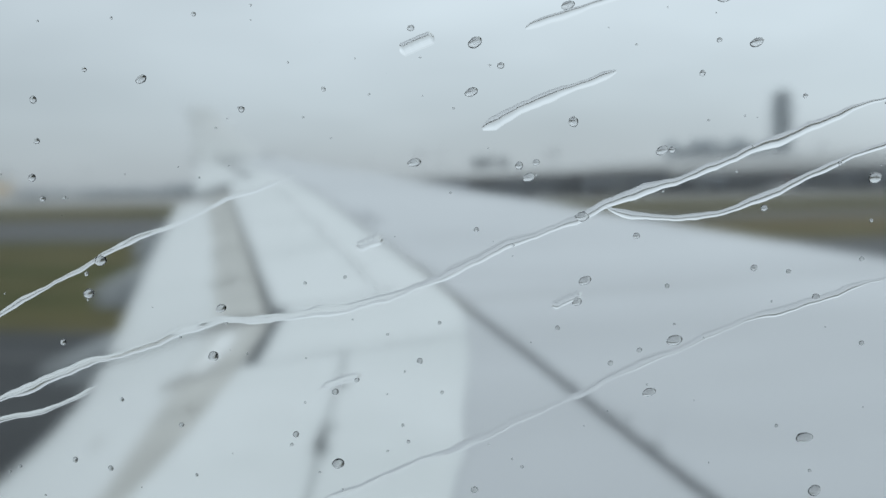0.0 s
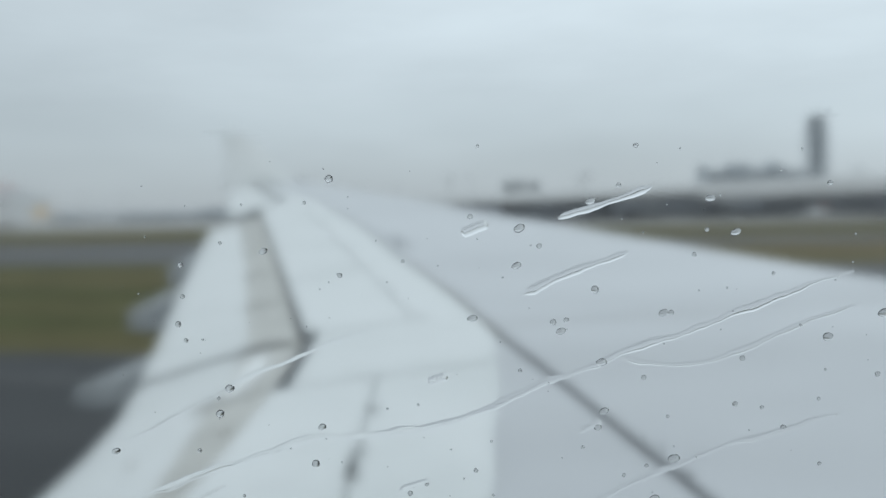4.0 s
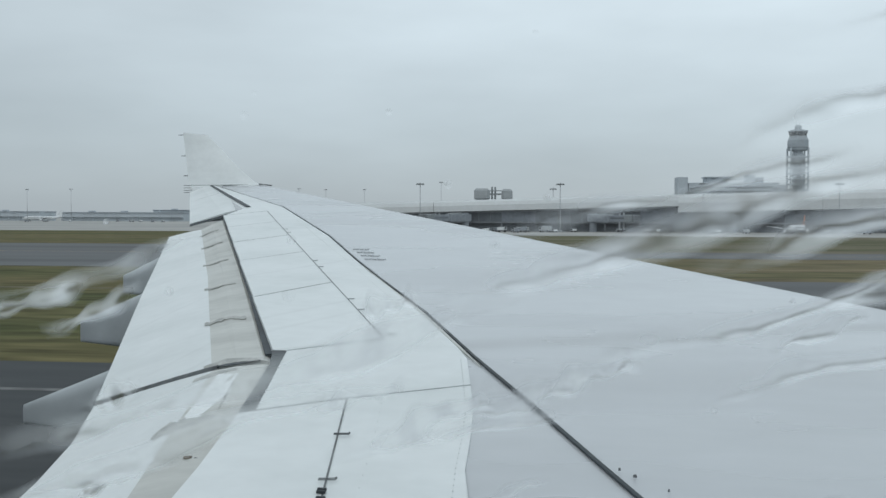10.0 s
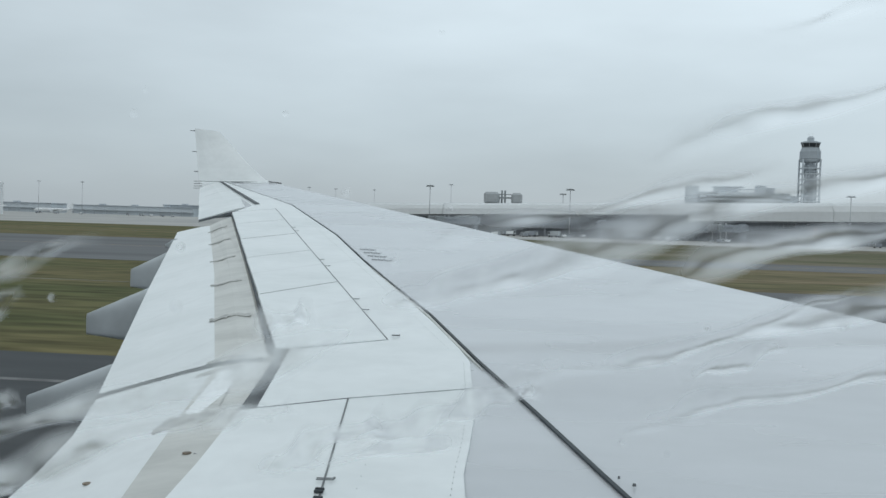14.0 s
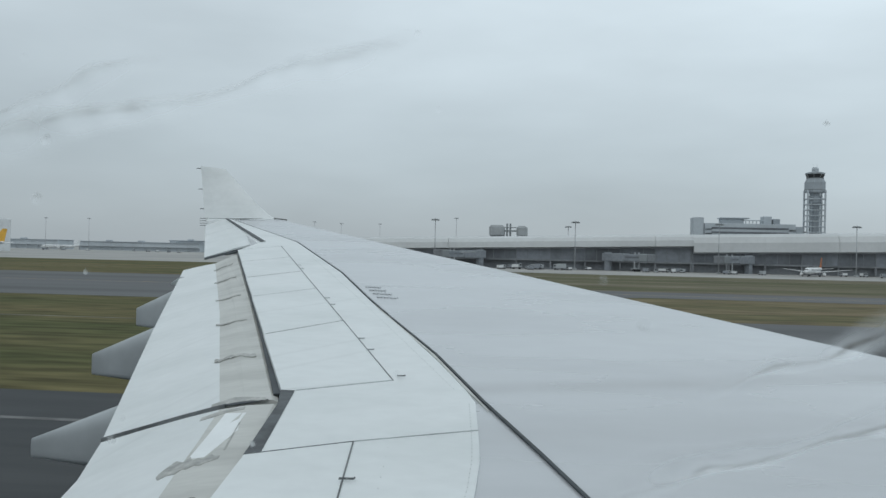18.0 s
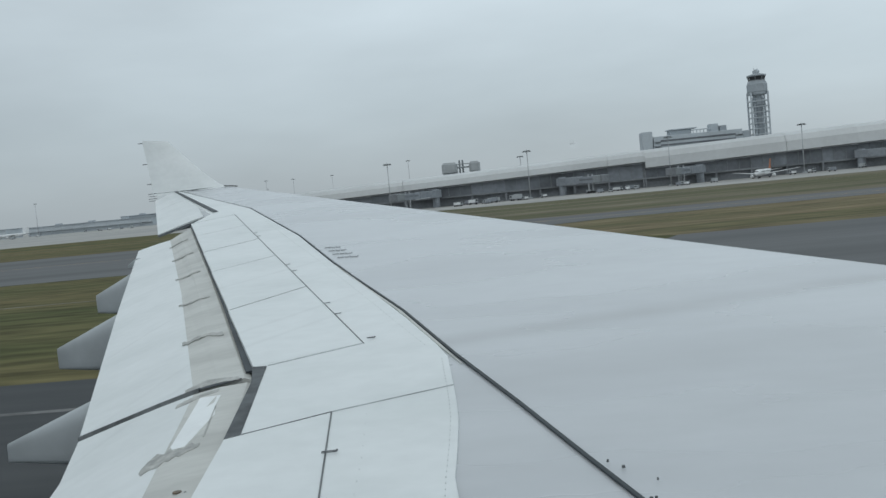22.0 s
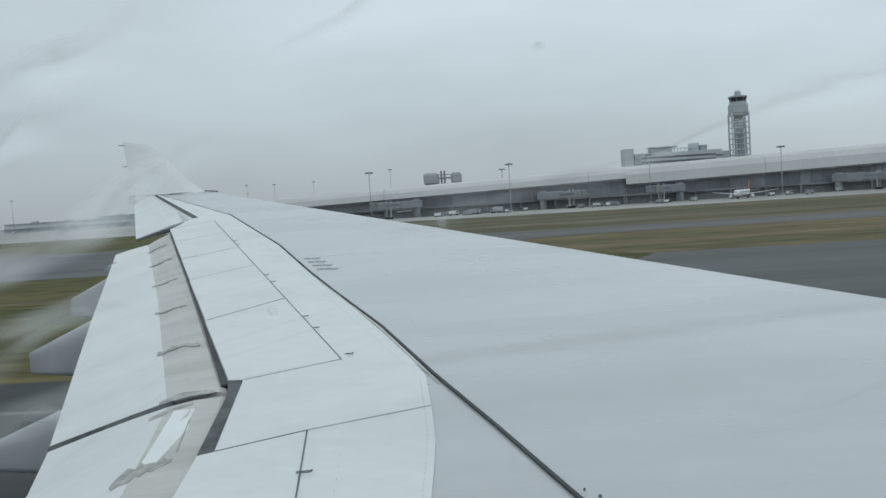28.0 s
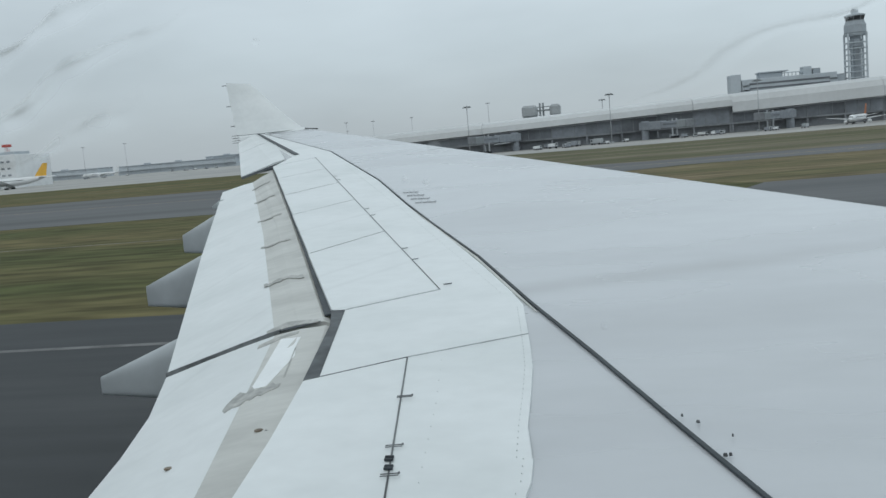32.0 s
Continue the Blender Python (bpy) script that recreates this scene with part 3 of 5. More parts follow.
smear(inner_point, [(1.15, 5.62, 5.68), (1.12, 5.56, 5.78), (1.07, 5.60, 5.88), (1.0, 5.58, 5.80), (0.93, 5.66, 5.90), (0.85, 5.64, 5.80), (0.76, 5.70, 5.84), (0.68, 5.67, 5.80), (0.58, 5.72, 5.88), (0.5, 5.73, 5.82), (0.42, 5.77, 5.83)], inner, 0.004)
on_flap("panel_joint", [inner_point(0.45, 6.6), inner_point(0.43, 6.6), inner_point(0.40, 5.95), inner_point(0.43, 5.95)], SMEAR, inner, 0.004)
for c, y in ((0.42, 5.05), (1.35, 4.92)):
    x, y, z = inner_point(c, y)
    bm = bmesh.new()
    bmesh.ops.create_cone(bm, cap_ends=True, segments=10, radius1=0.028, radius2=0.026, depth=0.006, matrix=Matrix.Translation((x, y, z + 0.004)))
    part("drain_stain", bm, DIRTY, inner, "brown oily drain stain")
    for k in range(2):
        part("stencil_bar", boxed((x + 0.045 + k * 0.032, y - 0.018, z), (x + 0.065 + k * 0.032, y + 0.018, z + 0.006)), JOINT, inner)
# grey band on the end of the outboard flap
END_GREY = material("flap_end_grey", (0.24, 0.255, 0.26), 0.6, vary=0.25, scale=3, fine=20)
def end_seal(rows, name, y, drop):
    bm = bmesh.new()
    up = [bm.verts.new((x, y, z + 0.006)) for x, z in rows]
    dn = [bm.verts.new((x, y, z - drop)) for x, z in rows]
    for i in range(len(rows) - 1):
        bm.faces.new((up[i], up[i + 1], dn[i + 1], dn[i]))
    r = bmesh.ops.extrude_face_region(bm, geom=bm.faces[:])
    for v in [g for g in r["geom"] if isinstance(g, bmesh.types.BMVert)]:
        v.co.y += 0.03
    return part(name, bm, END_GREY, outer, "grey band on the end of the flap")
end_seal([(-2.60, 4.728), (-2.66, 4.712), (-2.95, 4.626), (-3.27, 4.524), (-3.665, 4.399)], "end_seal", 7.165, 0.030)
# the slot's inner shade, laid on the flap as a black patch
on_flap("end_slot", [outer_point(c, y) for c, y in ((1.0, 7.175), (0.75, 7.23), (0.45, 7.25), (0.12, 7.215), (0.05, 7.19), (0.35, 7.14), (0.7, 7.14))], SEAL, outer, 0.006, "black patch for the shade in the slot between the flaps")

# ailerons
AIL_FRONT, AIL_BACK = ((-6.62, 20.66, 6.19), (-10.45, 28.48, 6.965)), ((-7.86, 20.0, 5.79), (-11.10, 28.3, 6.73))
def aileron_ring(t):
    f = Vector(AIL_FRONT[0]).lerp(Vector(AIL_FRONT[1]), t)
    b = Vector(AIL_BACK[0]).lerp(Vector(AIL_BACK[1]), t)
    m = f.lerp(b, 0.45)
    return [f, m + Vector((0, 0, 0.03)), b, b - Vector((0, 0, 0.012)), f.lerp(b, 0.4) - Vector((0, 0, 0.14)), f - Vector((0, 0, 0.16))]
for t0, t1 in ((0.0, 0.595), (0.60, 1.0)):
    part("aileron", loft([aileron_ring(t0), aileron_ring((t0 + t1) / 2), aileron_ring(t1)]), WHITE, airliner, "white aileron")
on_flap("end_seal", [(-6.74, 20.60, 6.15), (-7.84, 19.98, 5.79), (-7.80, 19.86, 5.74), (-6.72, 20.40, 6.08)], SEAL, airliner, -0.01, "dark band at the inner end of the aileron")
strip("hinge_gap", [(-6.70, 20.68), (-8.6, 24.6), (-10.45, 28.45)], [0.11, 0.10, 0.08], SEAL, wing, 0.030, "dark aileron hinge gap")
# dark strip that paints the shade in the cove outboard of the flap
strip("hinge_gap", [(-6.64, 18.80), (-6.78, 20.6)], 0.06, SEAL, wing, -0.03)

# winglet
def winglet_ring(y, xt, xl, z0, w):
    """One level of the winglet: a thin blade, sharp behind and round in front."""
    n, side = 9, []
    for i in range(n + 1):
        u = 1 - (1 - i / n) ** 1.8
        side.append((xt + (xl - xt) * u, w * math.sqrt(max(0.0, 1 - u ** 6)) * (0.15 + 0.85 * min(1.0, 1.6 * u)), z0[0] + (z0[1] - z0[0]) * u))
    return [(x, y + o, z) for x, o, z in side] + [(x, y - o, z) for x, o, z in side[-2:0:-1]]
part("winglet", loft([winglet_ring(28.70, -11.25, -8.72, (6.90, 6.96), 0.03), winglet_ring(28.85, -11.34, -9.10, (6.98, 7.08), 0.06), winglet_ring(29.05, -11.47, -9.58, (7.42, 7.43), 0.06), winglet_ring(29.25, -11.60, -10.07, (7.90, 7.86), 0.055), winglet_ring(29.45, -11.73, -10.52, (8.38, 8.28), 0.045), winglet_ring(29.60, -11.83, -10.96, (8.78, 8.68), 0.025)]), WHITE, airliner, "white upswept winglet")
part("navigation_light", tube((-8.40, 28.30, 6.955), (-8.95, 28.74, 7.02), 0.018, 0.016, 8), DARK, airliner, "dark lens at the wing tip", smooth=True)
strip("winglet_joint", [(-11.1, 28.55), (-10.2, 28.7), (-9.3, 28.75)], 0.03, JOINT, wing, 0.02)
for z in (6.75, 6.82, 6.90, 6.98):
    part("static_wick", tube((-11.2, 28.75, z), (-11.48, 28.75, z - 0.01), 0.010, 0.007, 5), SEAL, airliner, "thin static wick")
for f in (0.15, 0.55, 0.98):
    part("static_wick", tube((-11.36 - 0.47 * f, 28.92 + 0.7 * f, 7.05 + 1.68 * f), (-11.52 - 0.47 * f, 28.92 + 0.7 * f, 7.05 + 1.68 * f), 0.014, 0.010, 5), SEAL, airliner, "thin static wick")

# flap track fairings
def fairing(y, x_tip, z_top, z_low, x_front, width, rise=0.48, belly=0.12):
    rings = []
    n = 10
    for i in range(9):
        t = i / 8
        x = x_tip + (x_front - x_tip) * t
        half = width * (0.10 + 0.90 * math.sin(math.pi / 2 * min(1, t * 1.7)))
        zt = z_top + min(rise, 1.6 * t)
        zb = z_low - belly * math.sin(math.pi * min(1, t * 0.9))
        prof = ((0, 1), (0.35, 0.96), (0.68, 0.84), (0.88, 0.66), (0.97, 0.45), (1, 0.15), (1, -0.45), (0.96, -0.75), (0.82, -0.92), (0.5, -1), (-0.5, -1), (-0.82, -0.92), (-0.96, -0.75), (-1, -0.45), (-1, 0.15), (-0.97, 0.45), (-0.88, 0.66), (-0.68, 0.84), (-0.35, 0.96))
        c, h = (zt + zb) / 2, (zt - zb) / 2
        rings.append([(x, y + half * p, c + h * q) for p, q in prof])
    return part("flap_track_fairing", loft(rings), FAIR, airliner, "grey canoe-shaped flap track fairing", smooth=True)
fairing(8.3, -4.95, 4.12, 3.94, -1.0, 0.20)
fairing(12.2, -6.40, 4.47, 4.18, -2.8, 0.19)
fairing(15.8, -7.46, 4.88, 4.56, -4.2, 0.18)
fairing(17.2, -7.42, 5.30, 5.25, -6.0, 0.07, 0.12, 0.03)

# fuselage shell round the seat, with the window's opening
def hull(a, r=2.82):
    return (-2.63 + r * math.cos(a), 5.35 + r * math.sin(a))
shell = bmesh.new()
NA = 56
def hull_ring(x):
    return [(x, *hull(2 * math.pi * k / NA)) for k in range(NA)]
xs = [-14, -9, -4, -0.18, 0.16, 5, 10, 15]
grid = [[shell.verts.new(p) for p in hull_ring(x)] for x in xs]
for i in range(len(xs) - 1):
    for k in range(NA):
        if i == 3 and k in (1, 2):
            continue
        shell.faces.new((grid[i][k], grid[i + 1][k], grid[i + 1][(k + 1) % NA], grid[i][(k + 1) % NA]))
for end in (0, -1):
    shell.faces.new(grid[end])
hull_ob = part("fuselage", shell, SKIN, airliner, "white fuselage shell with a window opening")
sol = hull_ob.modifiers.new("skin", "SOLIDIFY")
sol.thickness, sol.offset = 0.03, 1.0

for side in (1, -1):
    gy = -2.63 + side * 5.0
    part("gear_leg", tube((-1.4, gy, 0.6), (-1.2, gy + side * 0.2, 3.9), 0.22, 0.26, 10), BARE, airliner, "steel landing gear leg")
    for dx in (-2.1, -0.7):
        for dy in (-0.55, 0.55):
            part("gear_wheel", tube((dx, gy + dy - 0.2, 0.68), (dx, gy + dy + 0.2, 0.68), 0.68, 0.68, 20), TYRE, airliner, "black gear tyre")

# ---------------------------------------------------------------- the cabin window with its rain
def glass(name, ior):
    m = bpy.data.materials.new(name)
    m.use_nodes = True
    b = m.node_tree.nodes["Principled BSDF"]
    b.inputs["Transmission Weight"].default_value, b.inputs["Roughness"].default_value, b.inputs["IOR"].default_value = 1.0, 0.0, ior
    return m
WATER = glass("rain_water", 1.33)


def pane_film(name, ior, rough, patchy, lumpy=0.0):
    """A film on the pane, for rain water and for the added defocus: it blurs what lies behind it, most in its middle,
    and fades out at its rim.
    """
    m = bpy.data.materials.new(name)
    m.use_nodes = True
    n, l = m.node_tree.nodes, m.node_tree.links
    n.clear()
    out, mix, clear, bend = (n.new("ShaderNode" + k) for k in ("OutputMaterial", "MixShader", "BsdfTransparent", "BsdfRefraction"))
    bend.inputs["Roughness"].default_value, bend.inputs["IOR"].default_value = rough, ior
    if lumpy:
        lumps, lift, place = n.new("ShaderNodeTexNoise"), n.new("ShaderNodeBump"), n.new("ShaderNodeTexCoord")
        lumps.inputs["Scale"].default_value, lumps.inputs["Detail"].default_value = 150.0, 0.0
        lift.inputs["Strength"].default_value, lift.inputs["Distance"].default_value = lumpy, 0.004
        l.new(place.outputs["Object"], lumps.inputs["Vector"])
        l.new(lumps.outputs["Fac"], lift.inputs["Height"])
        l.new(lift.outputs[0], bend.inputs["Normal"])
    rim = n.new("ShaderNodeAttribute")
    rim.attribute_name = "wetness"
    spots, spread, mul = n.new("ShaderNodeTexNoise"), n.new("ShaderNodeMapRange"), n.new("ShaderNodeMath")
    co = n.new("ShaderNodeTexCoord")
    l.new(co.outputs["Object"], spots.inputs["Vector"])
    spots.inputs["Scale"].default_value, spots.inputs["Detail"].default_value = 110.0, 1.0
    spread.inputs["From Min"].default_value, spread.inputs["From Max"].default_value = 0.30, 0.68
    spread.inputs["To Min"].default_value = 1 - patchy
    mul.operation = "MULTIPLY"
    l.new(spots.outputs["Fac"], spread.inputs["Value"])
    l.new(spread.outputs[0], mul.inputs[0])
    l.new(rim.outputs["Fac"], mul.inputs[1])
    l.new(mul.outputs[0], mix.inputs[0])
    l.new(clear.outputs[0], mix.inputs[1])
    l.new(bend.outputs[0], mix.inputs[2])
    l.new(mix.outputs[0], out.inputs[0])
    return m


STREAK = pane_film("rain_streak", 1.33, 0.44, 0.5, 0.75)
THREAD = pane_film("rain_thread", 1.33, 0.02, 0.0)
# added blur that imitates a lens focused on the drops
DEFOCUS = pane_film("defocus_blur", 1.04, 0.42, 0.0)
def round_rect(hx, hz, r, n=5):
    out = []
    for cx, cz, a0 in ((hx - r, hz - r, 0), (-hx + r, hz - r, 90), (-hx + r, -hz + r, 180), (hx - r, -hz + r, 270)):
        for k in range(n + 1):
            a = radians(a0 + 90 * k / n)
            out.append((cx + r * math.cos(a), cz + r * math.sin(a)))
    return out
WX, WZ, WY = -0.01, 6.0, 0.150
rim_out, rim_in = round_rect(0.19, 0.34, 0.08), round_rect(0.15, 0.29, 0.07)
cabin_window = part("cabin_window", loft([[(WX + x, WY - 0.02, WZ + z) for x, z in rim_in], [(WX + x, WY - 0.02, WZ + z) for x, z in rim_out], [(WX + x, WY + 0.012, WZ + z) for x, z in rim_out], [(WX + x, WY + 0.012, WZ + z) for x, z in rim_in], [(WX + x, WY - 0.02, WZ + z) for x, z in rim_in]], cap=False), CABIN, airliner, "pale cabin window frame with rain on the pane")
rain = random.Random(7)


def film_sheet(name, grid, mat, label=""):
    """A curved film, for rain water and for the added defocus, from rows of (x, y, z, wetness)."""
    bm = bmesh.new()
    layer = bm.verts.layers.float.new("wetness")
    vs = []
    for row in grid:
        vs.append([])
        for x, y, z, k in row:
            v = bm.verts.new((x, y, z))
            v[layer] = k
            vs[-1].append(v)
    for a, b in zip(vs, vs[1:]):
        for i in range(len(a) - 1):
            bm.faces.new((a[i], a[i + 1], b[i + 1], b[i]))
    ob = part(name, bm, mat, cabin_window, label, smooth=True)
    ob.visible_shadow = False
    return ob


def streak(x0, z0, x1, z1, w, strong, broken=0.0):
    """A soft streak of water that the wind drives across the pane."""
    n, rows, ph = 110, [], rain.uniform(0, 9)
    d = Vector((x1 - x0, z1 - z0))
    wave = min(0.035 * d.length, 0.0016)
    d.normalize()
    for i in range(n + 1):
        t = i / n
        o = wave * (0.7 * math.sin(5 * t + ph) + 0.4 * math.sin(13 * t + 2 * ph))
        cx, cz = x0 + (x1 - x0) * t - d.y * o, z0 + (z1 - z0) * t + d.x * o
        ww = 2.3 * w * (0.75 + 0.25 * math.sin(9 * t + ph) + 0.12 * math.sin(23 * t + 3 * ph))
        end = min(1, 5 * t, 3 * (1 - t)) * (1 - broken * (0.5 + 0.5 * math.sin(17 * t + 4 * ph) * math.sin(7.3 * t + ph)))
        rows.append([(cx - d.y * ww * c, WY - 0.8 * ww * (1 - c * c), cz + d.x * ww * c, strong * end * (1 - c * c) ** 1.3) for c in [k / 8 for k in range(-8, 9)]])
    film_sheet("rain_streak", rows, STREAK, "soft streak of rain water")


def spot(x, z, r, strong):
    rows = []
    for k in range(7):
        f = k / 6
        rows.append([(x + r * f * math.cos(a), WY - 0.4 * r * (1 - f * f), z + r * f * math.sin(a), strong * (1 - f * f)) for a in [2 * math.pi * i / 16 for i in range(17)]])
    film_sheet("rain_spot", rows, STREAK)


# streaks over the middle of the pane: long broken streams, shorter ones between them, few higher up
for x0, z0, x1, z1, w, strong, broken in ((0.100, 5.970, -0.030, 5.933, 0.0023, 1.0, 0.5), (0.102, 5.962, 0.030, 5.942, 0.0019, 1.0, 0.5), (0.100, 5.950, 0.008, 5.924, 0.0018, 1.0, 0.4), (0.100, 5.938, 0.030, 5.917, 0.0015, 0.9, 0.5), (0.000, 5.936, -0.112, 5.904, 0.0022, 1.0, 0.5), (-0.030, 5.920, -0.115, 5.892, 0.0020, 0.95, 0.5), (0.060, 5.966, -0.005, 5.948, 0.0014, 0.8, 0.5), (-0.060, 5.948, -0.115, 5.934, 0.0012, 0.5, 0.3), (0.010, 5.918, -0.040, 5.904, 0.0013, 0.8, 0.4), (0.106, 6.003, 0.055, 5.987, 0.0015, 0.75, 0.6), (0.106, 5.989, 0.035, 5.964, 0.0018, 0.85, 0.55), (0.004, 6.050, -0.094, 6.025, 0.0021, 0.95, 0.75), (-0.045, 6.046, -0.088, 6.034, 0.0018, 0.7, 0.6)):
    streak(WX + x0, z0, WX + x1, z1, w, strong, broken)
for i in range(24):
    x, z = WX + rain.uniform(-0.105, 0.095), 5.874 + 0.070 * rain.random()
    long, turn = rain.uniform(0.012, 0.035), radians(rain.uniform(13, 25))
    streak(x + long * math.cos(turn) / 2, z + long * math.sin(turn) / 2, x - long * math.cos(turn) / 2, z - long * math.sin(turn) / 2, rain.choice((0.0008, 0.0012, 0.0016)), rain.uniform(0.5, 0.95))
for x0, z0, x1, z1, w, strong in ((-0.012, 6.222, -0.066, 6.202, 0.0020, 0.9), (-0.022, 6.212, -0.070, 6.192, 0.0018, 0.85), (-0.004, 6.206, -0.058, 6.184, 0.0016, 0.65), (-0.010, 6.192, -0.064, 6.170, 0.0016, 0.5), (-0.020, 6.180, -0.066, 6.162, 0.0014, 0.5), (0.084, 6.214, 0.008, 6.192, 0.0013, 0.2), (0.100, 6.184, 0.056, 6.170, 0.0009, 0.3), (0.040, 6.230, 0.0, 6.216, 0.0012, 0.6)):
    streak(WX + x0, z0, WX + x1, z1, w, strong, 0.35)
for i in range(52):
    spot(WX + rain.uniform(-0.095, 0.09), rain.uniform(5.885, 6.23), rain.choice((0.0008, 0.0011, 0.0015)), rain.uniform(0.2, 0.55))

# the wet lower part of the pane: a film added to imitate lens defocus, with beads and threads of water on it
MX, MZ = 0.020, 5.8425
film_sheet("mist_film", [[(MX + 0.06 * c, WY + 0.0045, MZ - 0.001 + 0.024 * s, min(1, 6 * (1 - abs(c)), 8 * (1 - abs(s)))) for c in (-1, -0.8, -0.4, 0, 0.4, 0.8, 1)] for s in (-1, -0.85, -0.4, 0, 0.4, 0.85, 1)], DEFOCUS, "added film that stands in for lens defocus")


bead_shapes = []
for k in range(8):
    bm = bmesh.new()
    bmesh.ops.create_uvsphere(bm, u_segments=24, v_segments=14, radius=1.0)
    for v in bm.verts:
        v.co *= 1 + 0.13 * noise.noise(v.co * 1.1 + Vector((k * 7.3, 0, 0)))
        v.co.y *= 0.66
    bead_shapes.append(part("raindrop", bm, WATER, cabin_window, smooth=True))


def bead(ob, x, z, r, long=1.0, tilt=0.0):
    ob.matrix_world = pose(x, WY + 0.003, z, 0, -tilt, 0) @ Matrix.Diagonal((r * long, r, r, 1))
    ob.visible_shadow = False


for i in range(260):
    r = rain.choice((0.00004, 0.00005, 0.00007, 0.00007, 0.00010, 0.00014, 0.00018, 0.00024, 0.00030))
    drop = bead_shapes[i] if i < 8 else new("raindrop", bead_shapes[i % 8].data)
    drop.parent = cabin_window
    bead(drop, MX + rain.uniform(-0.034, 0.036), MZ + rain.uniform(-0.021, 0.018), r, rain.uniform(0.9, 1.2 if r < 0.0002 else 1.7), rain.uniform(5, 30))


def rivulet(way, w, wave):
    """A thread of water that the wind drives across the pane, through a few bends."""
    legs, rings, ph = [Vector(p) for p in way], [], rain.uniform(0, 9)
    runs = [(b - a).length for a, b in zip(legs, legs[1:])]
    whole = sum(runs)
    n = max(24, int(whole / 0.0004))
    line = []
    for i in range(n + 1):
        d, k = whole * i / n, 0
        while k < len(runs) - 1 and d > runs[k]:
            d, k = d - runs[k], k + 1
        line.append(legs[k].lerp(legs[k + 1], min(1, d / runs[k])))
    for turn in range(10):
        line = [line[0]] + [(line[i - 1] + 2 * line[i] + line[i + 1]) / 4 for i in range(1, n)] + [line[-1]]
    for i in range(n + 1):
        t, d = i / n, (line[min(n, i + 1)] - line[max(0, i - 1)]).normalized()
        far = whole * t
        o = wave * (math.sin(900 * far + ph) + 0.6 * math.sin(2100 * far + 2 * ph) + 0.3 * math.sin(5200 * far))
        x, z = line[i].x - d.y * o, line[i].y + d.x * o
        ww = 1.15 * w * (0.50 + 0.30 * math.sin(330 * far + ph) ** 2 + 0.22 * math.sin(790 * far + 2 * ph) ** 4 + 0.1 * rain.random()) * min(1, 0.25 + 8 * t, 0.3 + 9 * (1 - t))
        rings.append([(x - d.y * ww * c, WY + 0.003 - 1.1 * ww * math.sqrt(1 - c * c), z + d.x * ww * c, 1.0) for c in [math.sin(math.pi / 2 * k / 9 * 0.97) for k in range(-9, 10)]])
    film_sheet("rivulet", rings, THREAD, "thread of rain water driven across the pane")


for way, w, wave in (
    (((0.0229, 0.0083), (0.0176, 0.0065), (0.0134, 0.0047), (0.0063, 0.0023), (0.0031, 0.0009), (-0.0008, -0.0005), (-0.0055, -0.0028), (-0.0094, -0.0036), (-0.0134, -0.0043), (-0.0170, -0.0041), (-0.0187, -0.0048), (-0.0226, -0.0061), (-0.0256, -0.0070), (-0.0289, -0.0082), (-0.0340, -0.0104)), 0.00029, 0.00007),
    (((0.0229, 0.0058), (0.0176, 0.0038), (0.0147, 0.0023), (0.0124, 0.0015), (0.0074, 0.0015), (0.0062, 0.0021)), 0.00022, 0.00005),
    (((0.0229, -0.0018), (0.0163, -0.0038), (0.0127, -0.0050), (0.0077, -0.0072), (0.0015, -0.0102), (-0.0012, -0.0114), (-0.0071, -0.0138), (-0.0114, -0.0156)), 0.00022, 0.00007),
    (((-0.0119, 0.0044), (-0.0167, 0.0028), (-0.0200, 0.0014), (-0.0233, 0.0002), (-0.0266, -0.0016), (-0.0312, -0.0039), (-0.0345, -0.0052)), 0.00016, 0.00005),
    (((-0.0248, -0.0083), (-0.0279, -0.0099), (-0.0312, -0.0103), (-0.0345, -0.0118)), 0.00019, 0.00004),
    (((0.0069, 0.0098), (0.0031, 0.0086), (-0.0008, 0.0068)), 0.00036, 0.00004),
    (((-0.0035, 0.0122), (-0.0055, 0.0114)), 0.00042, 0.00002),
    (((0.0087, 0.0146), (0.0018, 0.0124)), 0.00030, 0.00004),
    (((0.0048, -0.0028), (0.0031, -0.0036)), 0.00026, 0.00003),
    (((-0.0083, -0.0076), (-0.0107, -0.0084)), 0.00022, 0.00003),
    (((-0.0068, 0.0005), (-0.0083, -0.0000)), 0.00034, 0.00003)):
    rivulet([(MX + x, MZ + z) for x, z in way], w, wave)

# ---------------------------------------------------------------- the terminal
terminal = thing("terminal_building", "long low terminal with pale curved roof and dark glass front", "terminal", at=(0, 400, 0), kind="")


def roof_z(x):
    return 14.45 + 0.0283 * (x + 2) if x < 420 else 26.39


def fascia_z(x):
    return (9.3 + 0.0268 * (x + 2)) if x < 61 else (6.9 + 0.0233 * (x - 0))


def roof_bay(x0, x1, joint):
    rings = []
    for x in (x0, x1 - joint):
        f, t = fascia_z(x0 + 0.01 if x == x0 else x1 - 0.3), roof_z(x)
        prof = [(0, f), (-0.9, f + 0.3), (-0.9 + 0.5, f + (t - f) * 0.55), (1.5, f + (t - f) * 0.85), (6, t), (22, t + 0.5), (40, t - 0.5), (40, f)]
        rings.append([(x, y, z) for y, z in prof])
    return loft(rings)


